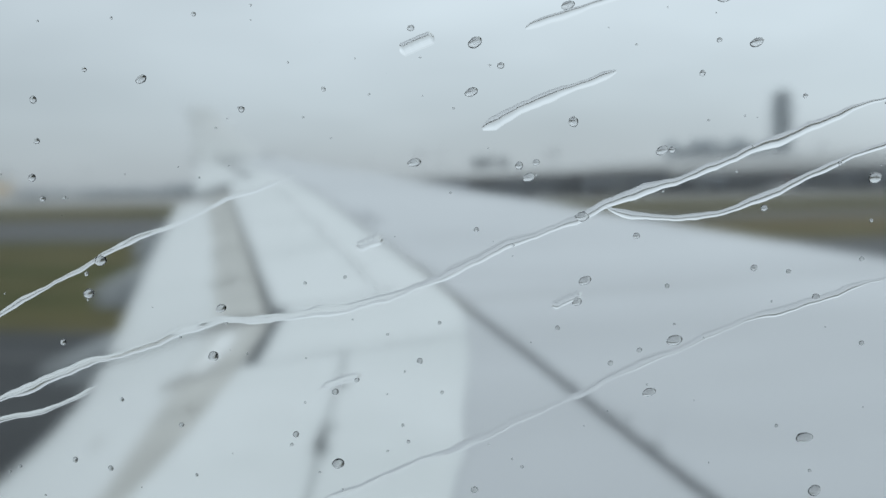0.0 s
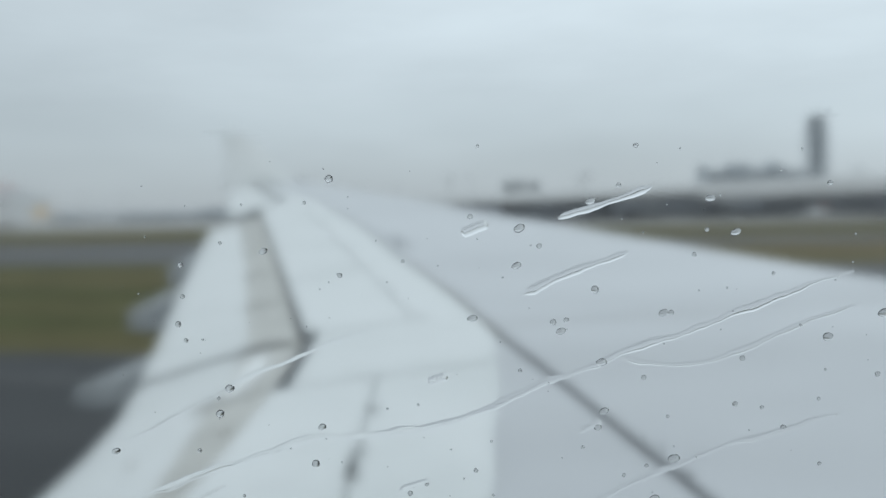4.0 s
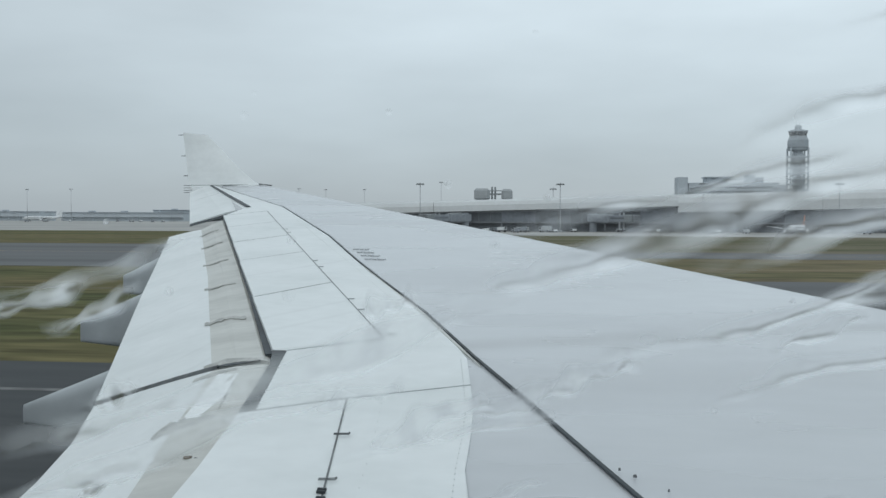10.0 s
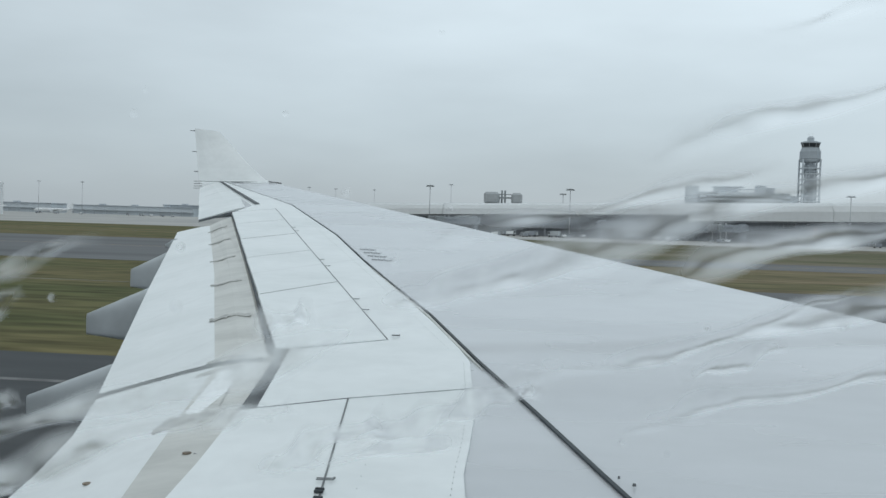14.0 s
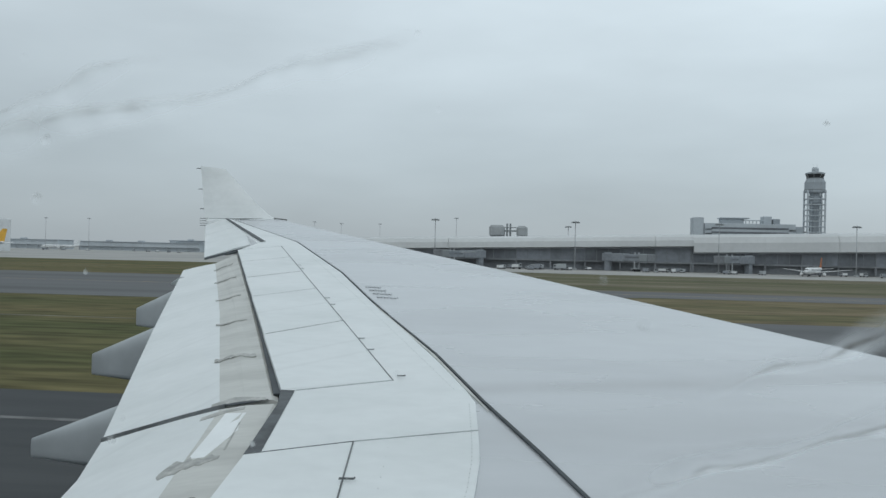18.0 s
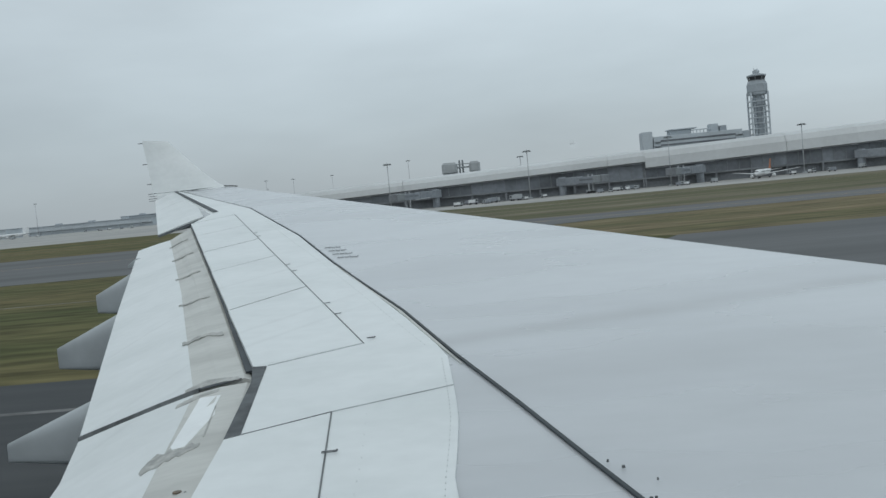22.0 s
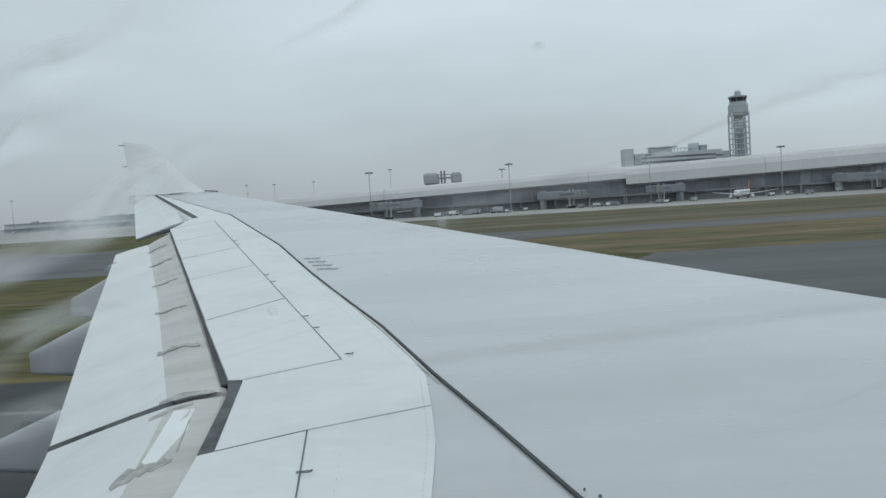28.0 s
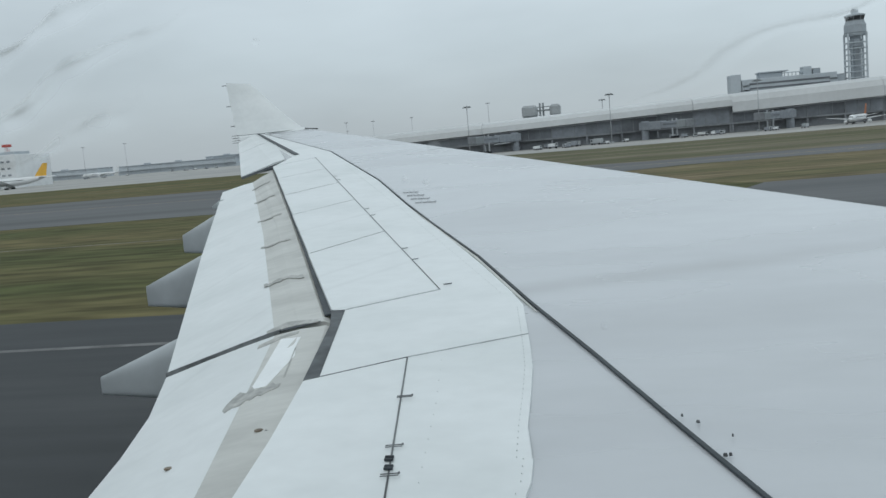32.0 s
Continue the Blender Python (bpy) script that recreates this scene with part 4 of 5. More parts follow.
x, bay = -135.0, 0
while x < 900:
    bay += 1
    x2 = min(x + 15.0, 61.0) if x < 61 else x + 15.0
    part("roof_bay", roof_bay(x, x2, 0.15 if bay % 6 == 0 else 0.0), ROOF, terminal)
    part("glass_front", boxed((x, 1.2, 4.2), (x2, 1.6, min(fascia_z(x + 0.1), fascia_z(x2 - 0.1)) + 0.2)), FACADE, terminal, "dark glass front bay")
    for k in range(3):
        xm = x + (x2 - x) * k / 3
        part("mullion", boxed((xm - 0.12, 1.0, 4.2), (xm + 0.12, 1.25, fascia_z(xm + 0.1) + 0.1)), MULLION, terminal)
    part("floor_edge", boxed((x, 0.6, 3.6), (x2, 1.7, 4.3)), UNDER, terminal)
    part("ground_wall", boxed((x, 3.0, 0), (x2, 3.4, 3.7)), UNDER, terminal, "ground-floor wall with shade put into its grey")
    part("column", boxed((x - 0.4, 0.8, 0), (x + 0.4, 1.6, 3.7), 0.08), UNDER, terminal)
    part("eave_line", boxed((x, -0.75, min(fascia_z(x + 0.1), fascia_z(x2 - 0.1)) - 0.22), (x2, 0.6, min(fascia_z(x + 0.1), fascia_z(x2 - 0.1)) + 0.02)), MULLION, terminal, "dark line under the eave")
    x = x2


hall = thing("terminal_hall", "tall main terminal hall with long arched pale roof", "terminal", at=(0, 455, 0))
for k in range(24):
    x0 = 330 + 20 * k
    arc = [(y, 24 + 13 * math.sin(math.pi * (y + 12) / 130)) for y in range(0, 95, 9)]
    rings = [[(x, y, z) for y, z in arc] + [(x, y, z - 1.0) for y, z in arc[::-1]] for x in (x0, x0 + (19.7 if k % 4 == 3 else 20))]
    part("roof_bay", loft(rings), ROOF, hall)
    part("hall_wall", boxed((x0, 1.0, 0), (x0 + 20, 2.0, 26.5)), FACADE, hall, "dark glass hall wall")
part("gable", prism([(330.5, 2), (332, 2), (332, 90), (330.5, 90)], 0, 26), FACADE, hall, "dark glass gable")


# ---------------------------------------------------------------- light poles
def light_pole(h=20.0):
    t = thing("light_pole", "tall grey apron floodlight pole with a round lamp head", "light pole", "apron floodlights")
    part("pole", tube((0, 0, 0), (0, 0, h), 0.26, 0.14, 10), GALV, t, smooth=True)
    part("base", boxed((-0.7, -0.7, 0), (0.7, 0.7, 0.7), 0.06), CONC, t)
    ring = bmesh.new()
    bmesh.ops.create_cone(ring, cap_ends=True, segments=14, radius1=1.2, radius2=1.65, depth=0.3, matrix=Matrix.Translation((0, 0, h)))
    part("lamp_ring", ring, GALV, t)
    for k in range(6):
        a = 2 * math.pi * k / 6
        part("floodlight", boxed((1.5 * math.cos(a) - 0.32, 1.5 * math.sin(a) - 0.32, h - 0.45), (1.5 * math.cos(a) + 0.32, 1.5 * math.sin(a) + 0.32, h - 0.1), 0.05), CONC_D, t)
    part("mast_cap", tube((0, 0, h), (0, 0, h + 0.8), 0.1, 0.05, 6), GALV, t)
    return t


pole_a = light_pole(20.4)
pole_a.matrix_world = pose(-49.5, 388, 0)
for px, py in ((10.3, 390), (69.0, 386), (124.0, 388), (185, 388), (248, 388), (310, 388), (372, 388), (436, 388), (8.5, 455)):
    copy_thing(pole_a, pose(px, py, 0, 0, 0, random.uniform(0, 60)))

pole_b = light_pole(34.0)
pole_b.matrix_world = pose(-480, 900, 0)
for px, py in ((-531, 905), (-640, 900), (-172, 905), (-213, 910), (-233, 880), (-75, 720), (-330, 1250), (-380, 1280)):
    copy_thing(pole_b, pose(px, py, 0, 0, 0, random.uniform(0, 60)))


# ---------------------------------------------------------------- control tower and the block beside it
tower = thing("control_tower", "tall grey control tower with open frame and glazed cab", "control tower", at=(193.3, 700, 0))
def octagon(r, z, cx=0.0, cy=0.0):
    return [(cx + r * math.cos(math.pi / 8 + k * math.pi / 4), cy + r * math.sin(math.pi / 8 + k * math.pi / 4), z) for k in range(8)]
part("core", loft([octagon(3.7, 0), octagon(3.7, 58)]), HAZE_D, tower, "grey tower core")
for sx in (-6.2, 6.2):
    for sy in (-5.0, 5.0):
        part("frame_post", boxed((sx - 0.55, sy - 0.6, 0), (sx + 0.55, sy + 0.6, 58.5), 0.05), HAZE_C, tower)
    part("frame_post", boxed((0.62 * sx - 0.35, -5.5, 0), (0.62 * sx + 0.35, -4.9, 50), 0.05), HAZE_D, tower)
for i in range(13):
    z = 2.4 + i * 4.1
    for sy in (-5.4, 5.0):
        part("frame_beam", boxed((-6.7, sy - 0.3, z), (6.7, sy + 0.3, z + 0.75)), HAZE_C, tower)
    for sx in (-6.2, 6.2):
        part("frame_beam", boxed((sx - 0.3, -5.0, z), (sx + 0.3, 5.0, z + 0.75)), HAZE_C, tower)
    part("stair_landing", boxed((-4.2, -5.0, z + 1.8), (4.2, -3.8, z + 2.2)), HAZE_D, tower)
part("lower_drum", loft([octagon(3.9, 47.5), octagon(5.2, 49.2), octagon(5.2, 53.4), octagon(4.4, 54.2)]), HAZE_D, tower, "grey lower drum inside the frame")
part("upper_drum", loft([octagon(7.0, 56.6), octagon(7.4, 57.6), octagon(7.4, 64.2), octagon(6.1, 67.0)]), HAZE_D, tower, "grey drum under the cab")
part("drum_band", loft([octagon(7.5, 58.4), octagon(7.5, 59.0)]), CONC_D, tower)
part("cab_sill", loft([octagon(5.9, 66.9), octagon(6.2, 67.6)]), CONC_D, tower)
part("cab_glass", loft([octagon(5.7, 67.6), octagon(6.6, 70.4)]), DARK, tower, "dark slanted cab windows")
for k in range(8):
    a = math.pi / 8 + k * math.pi / 4
    part("cab_mullion", tube((5.75 * math.cos(a), 5.75 * math.sin(a), 67.6), (6.65 * math.cos(a), 6.65 * math.sin(a), 70.4), 0.18, 0.18, 6), CONC_D, tower)
part("cab_roof", loft([octagon(7.0, 70.4), octagon(7.0, 71.3), octagon(4.6, 72.0)]), HAZE_D, tower)
part("radar_drum", loft([octagon(2.4, 72), octagon(2.5, 74.4), octagon(1.5, 75.6)]), HAZE_C, tower)
for dx in (-1.5, 1.2):
    part("antenna", tube((dx, 0, 75), (dx, 0, 78), 0.09, 0.04, 5), GALV, tower)

block = thing("office_block", "grey office block with stepped roof beside the tower", "building", at=(0, 700, 0))
part("stair_tower", boxed((105, -8, 0), (112.5, 8, 36.8), 0.2), HAZE_C, block)
part("main_block", boxed((113, -9, 0), (178, 14, 32.6), 0.2), HAZE_C, block, "grey concrete block")
part("end_block", boxed((178, -7, 0), (184, 12, 31), 0.2), HAZE_D, block)
for z in (25.2, 28.4):
    part("window_band", boxed((118, -9.25, z), (173, -8.9, z + 1.3)), FACADE, block, "dark window band")
    for k in range(5):
        part("balcony", boxed((113.3 + k * 0.2, -9.9, z - 0.4), (118, -9.0, z)), HAZE_D, block)
        part("balcony", boxed((173 + k * 0.2, -9.9, z - 0.4), (178, -9.0, z)), HAZE_D, block)
part("plant_room", boxed((126, -4, 32.6), (142, 8, 36.2), 0.2), HAZE_D, block)
part("plant_canopy", boxed((125, -5, 36.4), (146, 9, 37.2), 0.1), HAZE_C, block)
for k in range(5):
    part("canopy_post", boxed((143 + k * 2.6, -4.4, 32.6), (143.5 + k * 2.6, -3.9, 35.0)), HAZE_D, block)
part("canopy_beam", boxed((142, -4.6, 34.8), (156, -3.6, 35.5)), HAZE_C, block)
part("lift_room", boxed((156, -4, 32.6), (162, 6, 38.4), 0.2), HAZE_C, block)
part("lift_room", boxed((163, -4, 32.6), (168, 6, 36.6), 0.2), HAZE_D, block)

plant = thing("plant_building", "grey plant building with twin stacks behind the terminal", "building", at=(0, 720, 0))
part("podium", boxed((-51, -8, 0), (-17, 10, 19.6), 0.2), CONC_D, plant)
part("hall", boxed((-48.5, -6, 19.6), (-36.5, 8, 29), 1.6), CONC, plant)
part("hall", boxed((-27, -6, 19.6), (-18.5, 8, 28.6), 1.6), CONC, plant)
for x in (-34.5, -32.0):
    part("stack", tube((x, 0, 19.6), (x, 0, 30.4), 0.75, 0.7, 12), CONC_D, plant)
part("gantry", boxed((-36.5, -1, 24), (-27, 1, 25.2)), CONC_D, plant)
part("gantry", boxed((-36.5, -1, 27), (-27, 1, 27.6)), CONC_D, plant)


# ---------------------------------------------------------------- parked aircraft
def parked_plane(name, label, length, tail_mat, body_mat=WHITE_P, engines=2, jumbo=False):
    """A parked jet with its nose towards +y, in metres."""
    t = thing(name, label, "airplane")
    s = length / 60.0
    r = 2.9 * s
    zc = 5.0 * s
    rings = []
    for f, k, dz in ((0, 0.06, -0.5), (0.015, 0.35, -0.35), (0.05, 0.72, -0.12), (0.10, 0.95, 0), (0.16, 1, 0), (0.62, 1, 0), (0.75, 0.88, 0.2), (0.88, 0.55, 0.62), (0.97, 0.22, 1.0), (1.0, 0.08, 1.1)):
        y = length * (0.5 - f)
        rings.append([(r * k * math.cos(2 * math.pi * i / 14), y, zc + dz * r * 0.7 + r * k * math.sin(2 * math.pi * i / 14)) for i in range(14)])
    body = part("fuselage", loft(rings), body_mat, t, smooth=True)
    for side in (-1, 1):
        part("window_row", boxed((side * r * 0.985 - 0.03, -length * 0.22, zc + 0.25 * r), (side * r * 0.985 + 0.03, length * 0.36, zc + 0.36 * r)), DARK, body)
    part("cockpit_window", boxed((-r * 0.62, length * 0.462, zc + 0.30 * r), (r * 0.62, length * 0.472, zc + 0.5 * r), 0.1 * s), DARK, body)
    if jumbo:
        rings = [[(r * 0.75 * k * math.cos(2 * math.pi * i / 12), length * y, zc + 0.45 * r + r * 0.95 * k * math.sin(2 * math.pi * i / 12)) for i in range(12)] for y, k in ((0.46, 0.2), (0.42, 0.75), (0.36, 1), (0.26, 1), (0.15, 0.6))]
        part("upper_deck", loft(rings), body_mat, t, smooth=True)
    def aero(root, tip, axis):
        out = []
        for (x, y, z, ch) in (root, tip):
            out.append([(x + (0 if axis == "x" else o), y + c * ch, z + (o if axis == "x" else 0)) for c, o in ((0.5, 0), (0.2, 0.055 * ch), (-0.5, 0.01), (-0.5, -0.01), (0.2, -0.045 * ch))])
        return loft(out)
    for side in (-1, 1):
        part("wing", aero((side * r * 0.7, 2 * s, zc - 0.55 * r, 10.5 * s), (side * 29 * s, -10.5 * s, zc + 0.5 * r, 2.6 * s), "x"), WHITE_P, t)
        part("tailplane", aero((side * r * 0.4, -25.5 * s, zc + 0.45 * r, 5.5 * s), (side * 9.7 * s, -30 * s, zc + 0.8 * r, 2.2 * s), "x"), WHITE_P, t)
        for e in range(engines // 2):
            ex, ey = side * (9.4 + 10.5 * e) * s, (2.5 - 5.5 * e) * s
            rg = [[(ex + k * 1.5 * s * math.cos(2 * math.pi * i / 12), ey + y * s, zc - 1.05 * r + 0.35 * e * r + k * 1.5 * s * math.sin(2 * math.pi * i / 12)) for i in range(12)] for y, k in ((2.8, 0.82), (2.2, 1), (0, 1), (-2.2, 0.6))]
            eng = part("engine", loft(rg), WHITE_P, t, smooth=True)
            part("pylon", boxed((ex - 0.2 * s, ey - 2.5 * s, zc - 0.7 * r), (ex + 0.2 * s, ey + 1.0 * s, zc - 0.25 * r + 0.3 * e * r)), CONC, eng)
        part("main_gear", boxed((side * 4.6 * s - 0.5 * s, -2.6 * s, 0), (side * 4.6 * s + 0.5 * s, 0.2 * s, 1.2 * s), 0.2 * s), TYRE, t)
        part("gear_leg", tube((side * 4.6 * s, -1.2 * s, 0.8 * s), (side * 4.0 * s, -1.2 * s, zc - 0.5 * r), 0.25 * s, 0.25 * s, 6), GALV, t)
    part("nose_gear", boxed((-0.35 * s, 21 * s, 0), (0.35 * s, 22.1 * s, 1.0 * s), 0.1 * s), TYRE, t)
    part("gear_leg", tube((0, 21.5 * s, 0.6 * s), (0, 21.5 * s, zc - 0.6 * r), 0.18 * s, 0.18 * s, 6), GALV, t)
    fin = [[(o * 1.0, y, z) for y, o in ((yf, 0), (yf - 0.4 * (yf - yb), w), (yb, 0.05), (yb, -0.05), (yf - 0.4 * (yf - yb), -w))] for z, yf, yb, w in ((zc + 0.7 * r, -19.5 * s, -28.5 * s, 0.35 * s), (zc + r + 8.6 * s, -27.0 * s, -30.5 * s, 0.15 * s))]
    part("tail_fin", loft(fin), tail_mat, t)
    return t


parked_plane("parked_airliner", "white airliner with a brown-orange tail parked at the terminal", 27, ORANGE).matrix_world = pose(103, 372, 0, 0, 0, 152)
parked_plane("parked_airliner", "white airliner with a dark purple tail at the terminal", 34, PURPLE).matrix_world = pose(224, 374, 0, 0, 0, 150)
parked_plane("parked_airliner", "white airliner parked far off on the apron", 44, WHITE_P).matrix_world = pose(-585, 1030, 0, 0, 0, 120)
parked_plane("parked_airliner", "white airliner with a blue tail at the terminal", 48, BLUE).matrix_world = pose(290, 360, 0, 0, 0, 60)
parked_plane("freighter", "white four-engined freighter with a pink tail facing the taxiway", 70, PINK, engines=4, jumbo=True).matrix_world = pose(-560, 440, 0, 0, 0, 172)
parked_plane("freighter", "white freighter with a yellow tail on the apron", 56, YELLOW).matrix_world = pose(-378, 548, 0, 0, 0, 96)
parked_plane("small_airliner", "small dark purple airliner on the apron", 30, PURPLE, PURPLE).matrix_world = pose(-430, 395, 0, 0, 0, 70)
parked_plane("parked_airliner", "white airliner with a red tail rolling on the far taxiway", 42, RED).matrix_world = pose(-760, 700, 0, 0, 0, 80)


# ---------------------------------------------------------------- boarding bridges and ground vehicles
def boarding_bridge():
    t = thing("boarding_bridge", "pale grey boarding bridge on a wheeled column", "boarding bridge", "boarding bridges")
    part("tunnel", boxed((-1.5, -22, 4.4), (1.5, -2, 7.2), 0.15), BRIDGE, t, "grey bridge tunnel")
    part("tunnel", boxed((-1.8, -12, 4.2), (1.8, 1.0, 7.5), 0.15), BRIDGE, t, "wider telescoping tunnel")
    part("window_strip", boxed((-1.58, -21, 5.6), (1.58, -13, 6.3)), FACADE, t)
    part("cab", boxed((-2.6, -26, 4.2), (2.2, -21.5, 7.4), 0.3), CONC_D, t, "grey bridge cab")
    part("bellows", boxed((-2.4, -26.8, 4.4), (2.0, -26, 7.3), 0.1), UNDER, t, "dark folding bellows")
    for x in (-1.2, 1.2):
        part("lift_column", boxed((x - 0.25, -18.3, 0.9), (x + 0.25, -17.8, 8.0)), GALV, t)
    part("wheel_bogie", boxed((-1.7, -18.9, 0.1), (1.7, -17.2, 1.0), 0.15), TYRE, t)
    part("rotunda", tube((0, -1, 0), (0, -1, 8.0), 1.6, 1.6, 12), BRIDGE, t)
    return t


bridge = boarding_bridge()
bridge.matrix_world = pose(-30, 398, 0, 0, 0, -40)
for bx, a in ((24, 40), (84, -38), (150, 42), (214, -36), (276, 40), (338, -42), (400, 38)):
    copy_thing(bridge, pose(bx, 398, 0, 0, 0, a))


def truck(mat, size=1.0):
    t = thing("service_truck", "small airport service truck parked on the apron", "truck", "service trucks")
    part("cargo_box", boxed((-2.6 * size, -1.1, 0.8), (1.1 * size, 1.1, 2.9 * size), 0.06), mat, t)
    part("cab", boxed((1.2 * size, -1.05, 0.7), (2.9 * size, 1.05, 2.3), 0.18), CONC, t)
    part("windscreen", boxed((2.86 * size, -0.9, 1.45), (2.95 * size, 0.9, 2.15)), DARK, t)
    part("side_window", boxed((1.7 * size, -1.07, 1.45), (2.6 * size, 1.07, 2.1)), DARK, t)
    part("chassis", boxed((-2.6 * size, -0.9, 0.5), (2.8 * size, 0.9, 0.82)), UNDER, t)
    for x in (-1.7 * size, 1.9 * size):
        for y in (-1.0, 1.0):
            part("wheel", tube((x, y - 0.14, 0.42), (x, y + 0.14, 0.42), 0.42, 0.42, 12), TYRE, t)
    return t


trucks = [truck(WHITE_P, 0.7), truck(BRIDGE, 0.8), truck(CONC, 0.9)]
for i, tk in enumerate(trucks):
    tk.matrix_world = pose(-14 + i * 9, 378, 0, 0, 0, 10 + 70 * i)
for i in range(46):
    copy_thing(trucks[i % 3], pose(random.choice((-20, 5, 40, 60, 95, 130, 160, 190, 240, 300)) + random.uniform(-14, 14), random.uniform(368, 396), 0, 0, 0, random.uniform(0, 360)) @ Matrix.Scale(random.uniform(0.55, 0.8), 4))
for i in range(10):
    copy_thing(trucks[i % 3], pose(-560 + 22 * i + random.uniform(-8, 8), random.uniform(900, 1000), 0, 0, 0, random.uniform(0, 360)))

# ---------------------------------------------------------------- far sheds, hangar and masts of the cargo side
def shed(name, label, x0, x1, y, h, depth=40, bands=True, mat=CONC):
    t = thing(name, label, "building", at=(0, y, 0))
    part("wall", boxed((x0, 0, h * 0.45), (x1, depth, h), 0.2), mat, t)
    # near docks have shade in their colour, those beyond 700 m have haze
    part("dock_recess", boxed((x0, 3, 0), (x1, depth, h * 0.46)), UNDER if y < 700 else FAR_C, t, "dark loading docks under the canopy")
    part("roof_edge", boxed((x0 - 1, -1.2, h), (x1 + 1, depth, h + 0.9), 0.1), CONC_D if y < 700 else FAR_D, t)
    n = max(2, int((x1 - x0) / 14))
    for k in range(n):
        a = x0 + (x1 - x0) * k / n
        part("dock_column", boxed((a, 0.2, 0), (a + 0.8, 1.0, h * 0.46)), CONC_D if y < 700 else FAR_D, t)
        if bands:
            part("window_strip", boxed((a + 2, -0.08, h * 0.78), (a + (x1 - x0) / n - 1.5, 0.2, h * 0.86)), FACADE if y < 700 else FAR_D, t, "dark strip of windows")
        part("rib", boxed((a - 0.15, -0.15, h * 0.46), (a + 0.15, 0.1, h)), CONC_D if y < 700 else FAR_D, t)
    for k in range(3):
        a = x0 + (x1 - x0) * (0.2 + 0.27 * k)
        part("roof_unit", boxed((a, 8, h + 0.9), (a + 7, 14, h + 2.6), 0.1), CONC_D if y < 700 else FAR_D, t)
    return t


shed("cargo_shed", "long pale cargo shed with dark loading docks", -860, -470, 520, 15)
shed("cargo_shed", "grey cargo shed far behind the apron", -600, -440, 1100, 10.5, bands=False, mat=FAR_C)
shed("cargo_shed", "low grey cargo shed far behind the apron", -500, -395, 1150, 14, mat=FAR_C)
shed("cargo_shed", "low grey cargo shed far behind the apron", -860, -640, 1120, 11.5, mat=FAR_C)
block_w = thing("cargo_block", "white cargo block with two dark louvre bands", "building", at=(-24, 620, -5))
part("wall", boxed((-470, 0, 0), (-395, 45, 30), 0.3), WHITE_P, block_w)
for z in (21.5, 26.0):
    part("louvre_band", boxed((-458, -0.3, z), (-412, 0.1, z + 1.5)), FACADE, block_w, "dark louvre band")
for k in range(4):
    for c in range(2):
        part("window", boxed((-407 + c * 5, -0.3, 9 + k * 5), (-404.5 + c * 5, 0.1, 10.4 + k * 5)), FACADE, block_w)
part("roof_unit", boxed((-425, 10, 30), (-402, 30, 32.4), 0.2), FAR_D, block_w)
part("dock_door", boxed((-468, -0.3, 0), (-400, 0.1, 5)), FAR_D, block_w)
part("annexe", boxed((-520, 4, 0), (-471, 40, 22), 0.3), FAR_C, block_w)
part("annexe_band", boxed((-519, 3.7, 13), (-472, 4.1, 16)), FACADE, block_w, "dark window band")


def mast(x, y, h):
    t = thing("radio_mast", "red and white lattice radio mast with platforms", "mast", "radio masts", at=(x, y, 0))
    for dx in (-1.6, 1.6):
        for dy in (-1.6, 1.6):
            part("leg", tube((dx * 1.4, dy * 1.4, 0), (dx * 0.7, dy * 0.7, h), 0.22, 0.16, 5), RED, t)
    for k in range(8):
        z = h * (k + 1) / 9
        part("brace", boxed((-2.0 + 0.1 * k, -2.0 + 0.1 * k, z), (2.0 - 0.1 * k, 2.0 - 0.1 * k, z + 0.3)), WHITE_P if k % 2 else RED, t)
    part("platform", boxed((-3, -3, h), (3, 3, h + 2.4), 0.2), RED, t, "red top platform")
    return t


mast(-560, 800, 40)
mast(-520, 760, 36)


# ---------------------------------------------------------------- markings and signs on the airfield
def line_on(name, pts, width, z, mat, parent, label=""):
    bm = bmesh.new()
    left, right = [], []
    for i, p in enumerate(pts):
        a, b = pts[max(0, i - 1)], pts[min(len(pts) - 1, i + 1)]
        d = Vector((b[0] - a[0], b[1] - a[1])).normalized()
        left.append(bm.verts.new((p[0] - d.y * width / 2, p[1] + d.x * width / 2, z)))
        right.append(bm.verts.new((p[0] + d.y * width / 2, p[1] - d.x * width / 2, z)))
    for i in range(len(pts) - 1):
        bm.faces.new((left[i], left[i + 1], right[i + 1], right[i]))
    return part(name, bm, mat, parent, label)


runway, taxiway, exit_way = bpy.data.objects["runway"], bpy.data.objects["taxiway"], bpy.data.objects["taxiway.001"]
DRAIN = material("weathered_drain", (0.22, 0.215, 0.19), 0.8, vary=0.25, scale=0.2, fine=1.5)
EDGE_PAINT = material("worn_edge_paint", (0.15, 0.15, 0.147), 0.7, vary=0.25, scale=0.4, fine=2)
line_on("edge_line", [(-800, 29.3), (-9, 29.3)], 0.42, 0.036, EDGE_PAINT, runway, "worn white runway edge line")
line_on("edge_line", [(-800, -29.5), (800, -29.5)], 0.9, 0.036, PAINT_W, runway, "white runway edge line")
line_on("drain", [(-900, 71), (-28, 72)], 0.4, 0.012, DRAIN, bpy.data.objects["ground"], "pale concrete drain in the grass")
line_on("drain", [(-900, 262), (900, 250)], 0.7, 0.012, DRAIN, bpy.data.objects["ground"], "pale concrete drain in the grass")
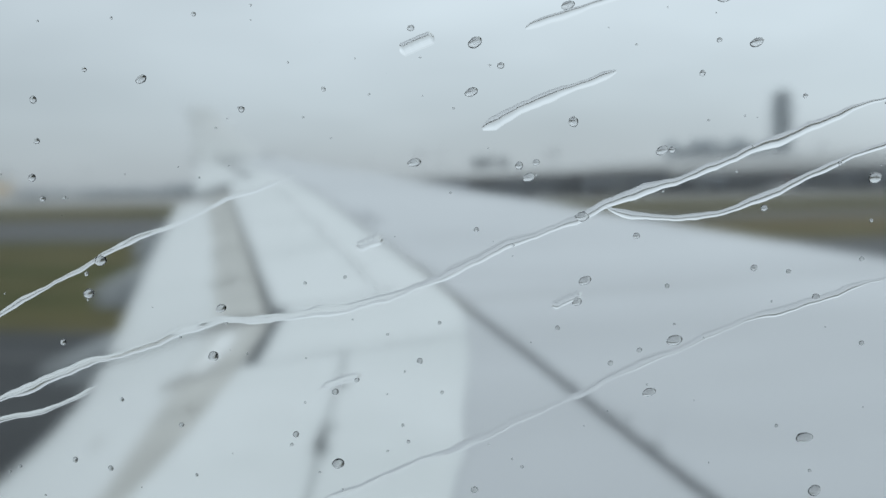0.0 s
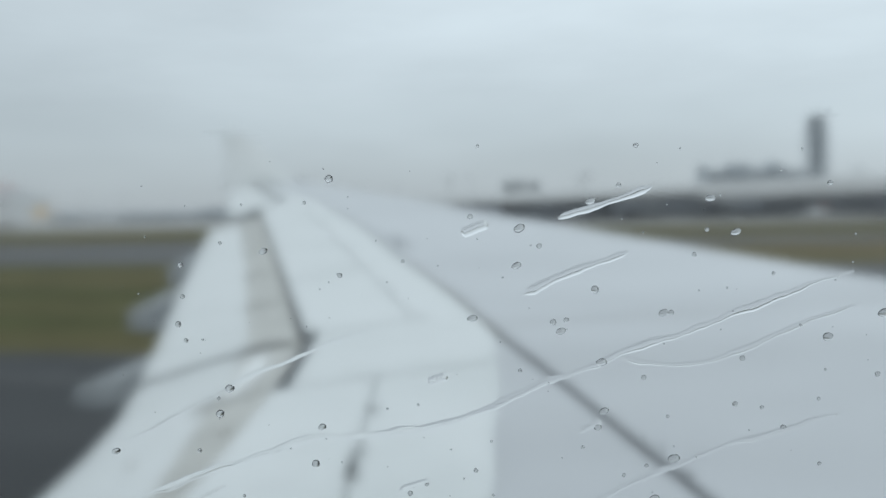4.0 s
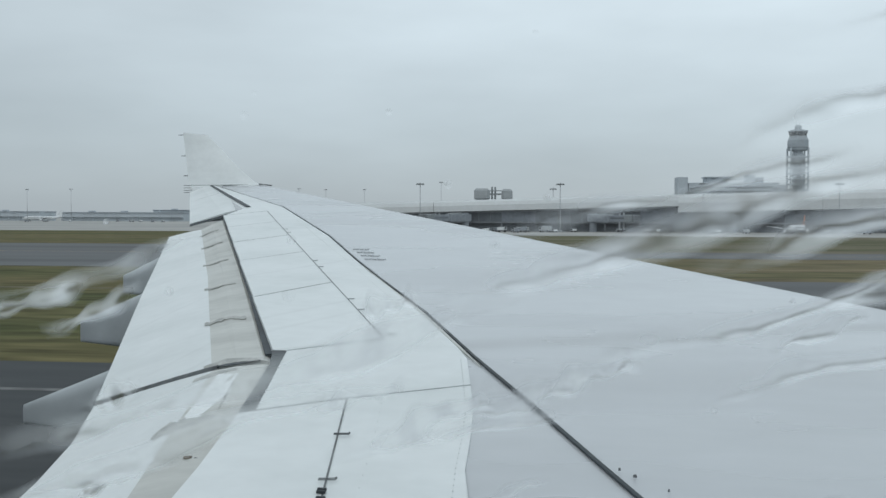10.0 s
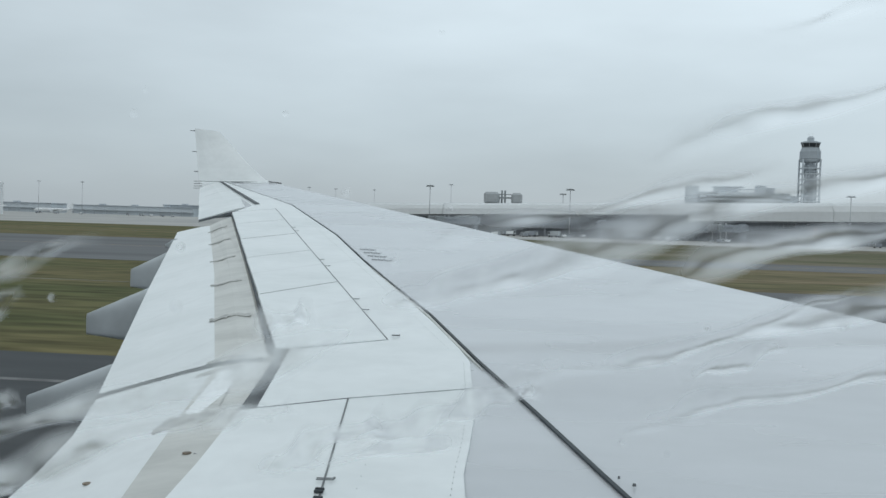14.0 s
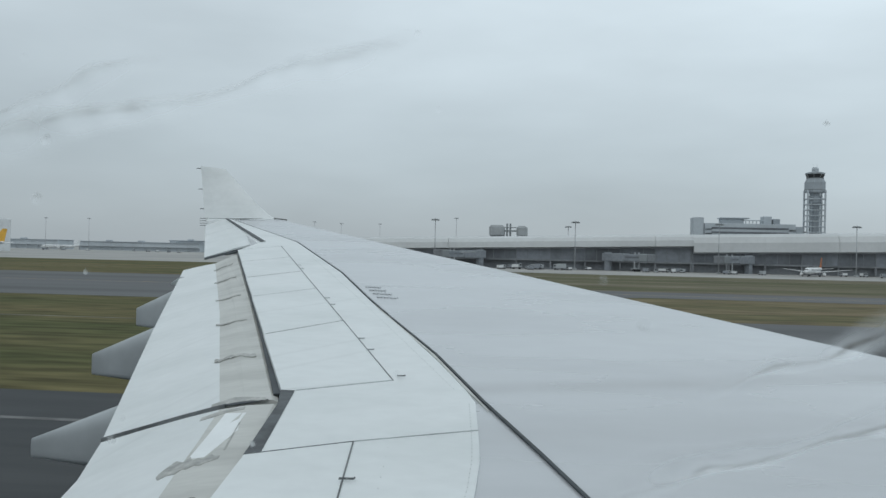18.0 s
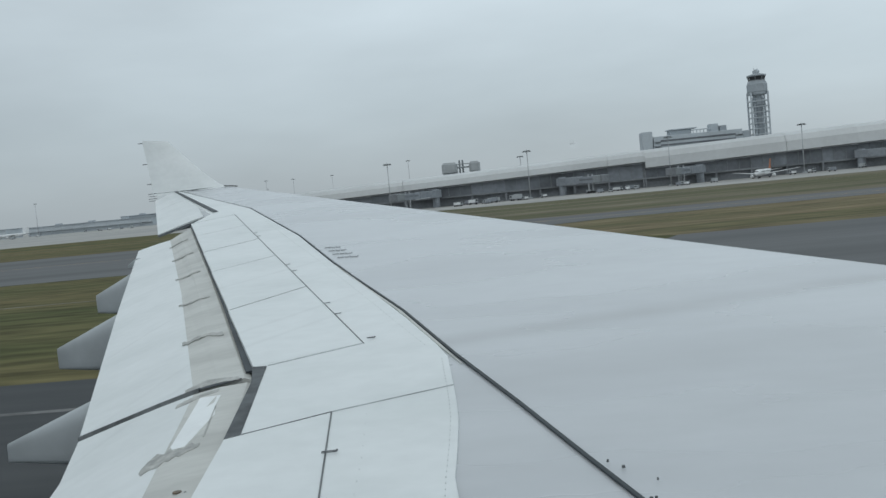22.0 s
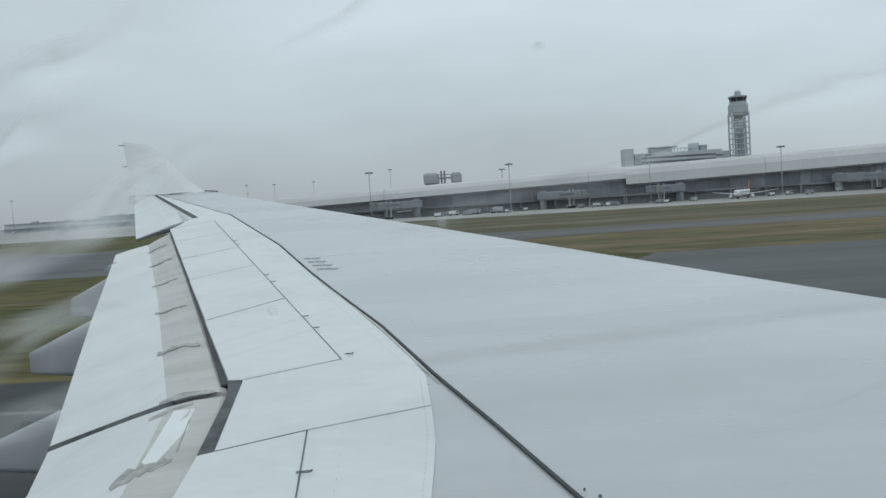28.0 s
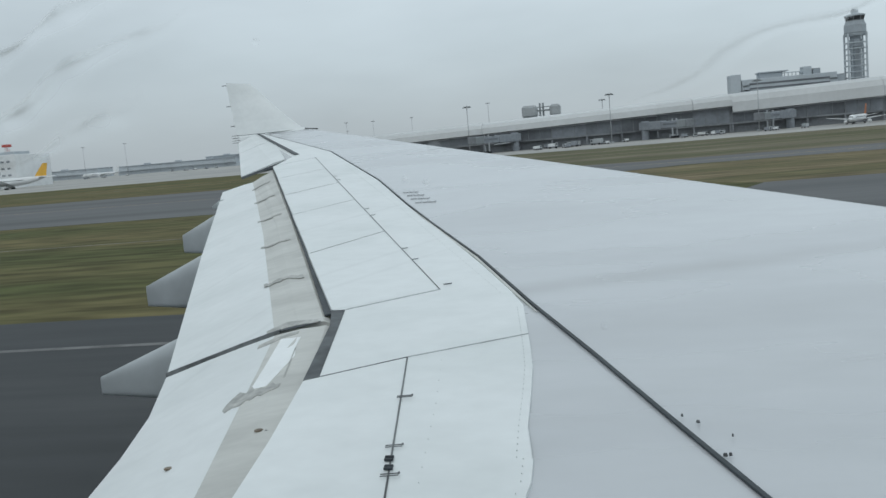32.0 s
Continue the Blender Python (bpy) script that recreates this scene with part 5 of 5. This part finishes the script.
line_on("taxi_line", [(-800, 146), (800, 148.5)], 0.3, 0.036, PAINT_Y, taxiway, "orange taxiway centre line")
line_on("taxi_line", [(40 + 40 * math.sin(a / 10), 30 + 3.6 * a) for a in range(0, 16)], 0.3, 0.037, PAINT_Y, exit_way, "curved orange exit line")


def sign(x, y, w, mat, label):
    t = thing("taxiway_sign", label, "sign", "airfield signs", at=(x, y, 0))
    part("panel", boxed((-w / 2, -0.12, 0.25), (w / 2, 0.12, 0.8), 0.03), mat, t)
    part("panel_bar", boxed((-w * 0.3, -0.14, 0.4), (w * 0.1, -0.125, 0.66)), TYRE, t)
    for sx in (-w * 0.35, w * 0.35):
        part("leg", boxed((sx - 0.05, -0.05, 0), (sx + 0.05, 0.05, 0.26)), GALV, t)


sign(52, 118, 1.6, ORANGE, "low orange airfield sign board in the grass")
sign(-88, 96, 1.5, YELLOW, "low yellow airfield sign board in the grass")
sign(160, 240, 3.0, YELLOW, "low yellow airfield sign board in the grass")


# ---------------------------------------------------------------- rough tufts in the mown grass
tufts = bmesh.new()
tuft_rng = random.Random(21)
for i in range(100):
    cx, cy = tuft_rng.uniform(-190, 190), tuft_rng.uniform(195, 300)
    if cy > 290 and cx > -120:
        continue
    s = tuft_rng.uniform(0.25, 0.8)
    for k in range(9):
        a, r = tuft_rng.uniform(0, 6.3), tuft_rng.uniform(0, 1.2) * s
        px, py = cx + 2.4 * r * math.cos(a), cy + r * math.sin(a)
        lean, h, b = tuft_rng.uniform(-0.3, 0.3) * s, tuft_rng.uniform(0.07, 0.20) * s, 0.22 * s
        q = tuft_rng.uniform(0, 3.1)
        u, v = b * math.cos(q), b * math.sin(q)
        foot = [tufts.verts.new(p) for p in ((px - u, py - v, -0.02), (px + u, py + v, -0.02), (px - 0.4 * v, py + 0.4 * u, -0.02))]
        tip = tufts.verts.new((px + lean, py + 0.3 * lean, h))
        for m in range(3):
            tufts.faces.new((foot[m], foot[(m + 1) % 3], tip))
tagged(part("grass_tufts", tufts, TUFT), "rough tufts in the mown airfield grass", "grass", kind="stuff")
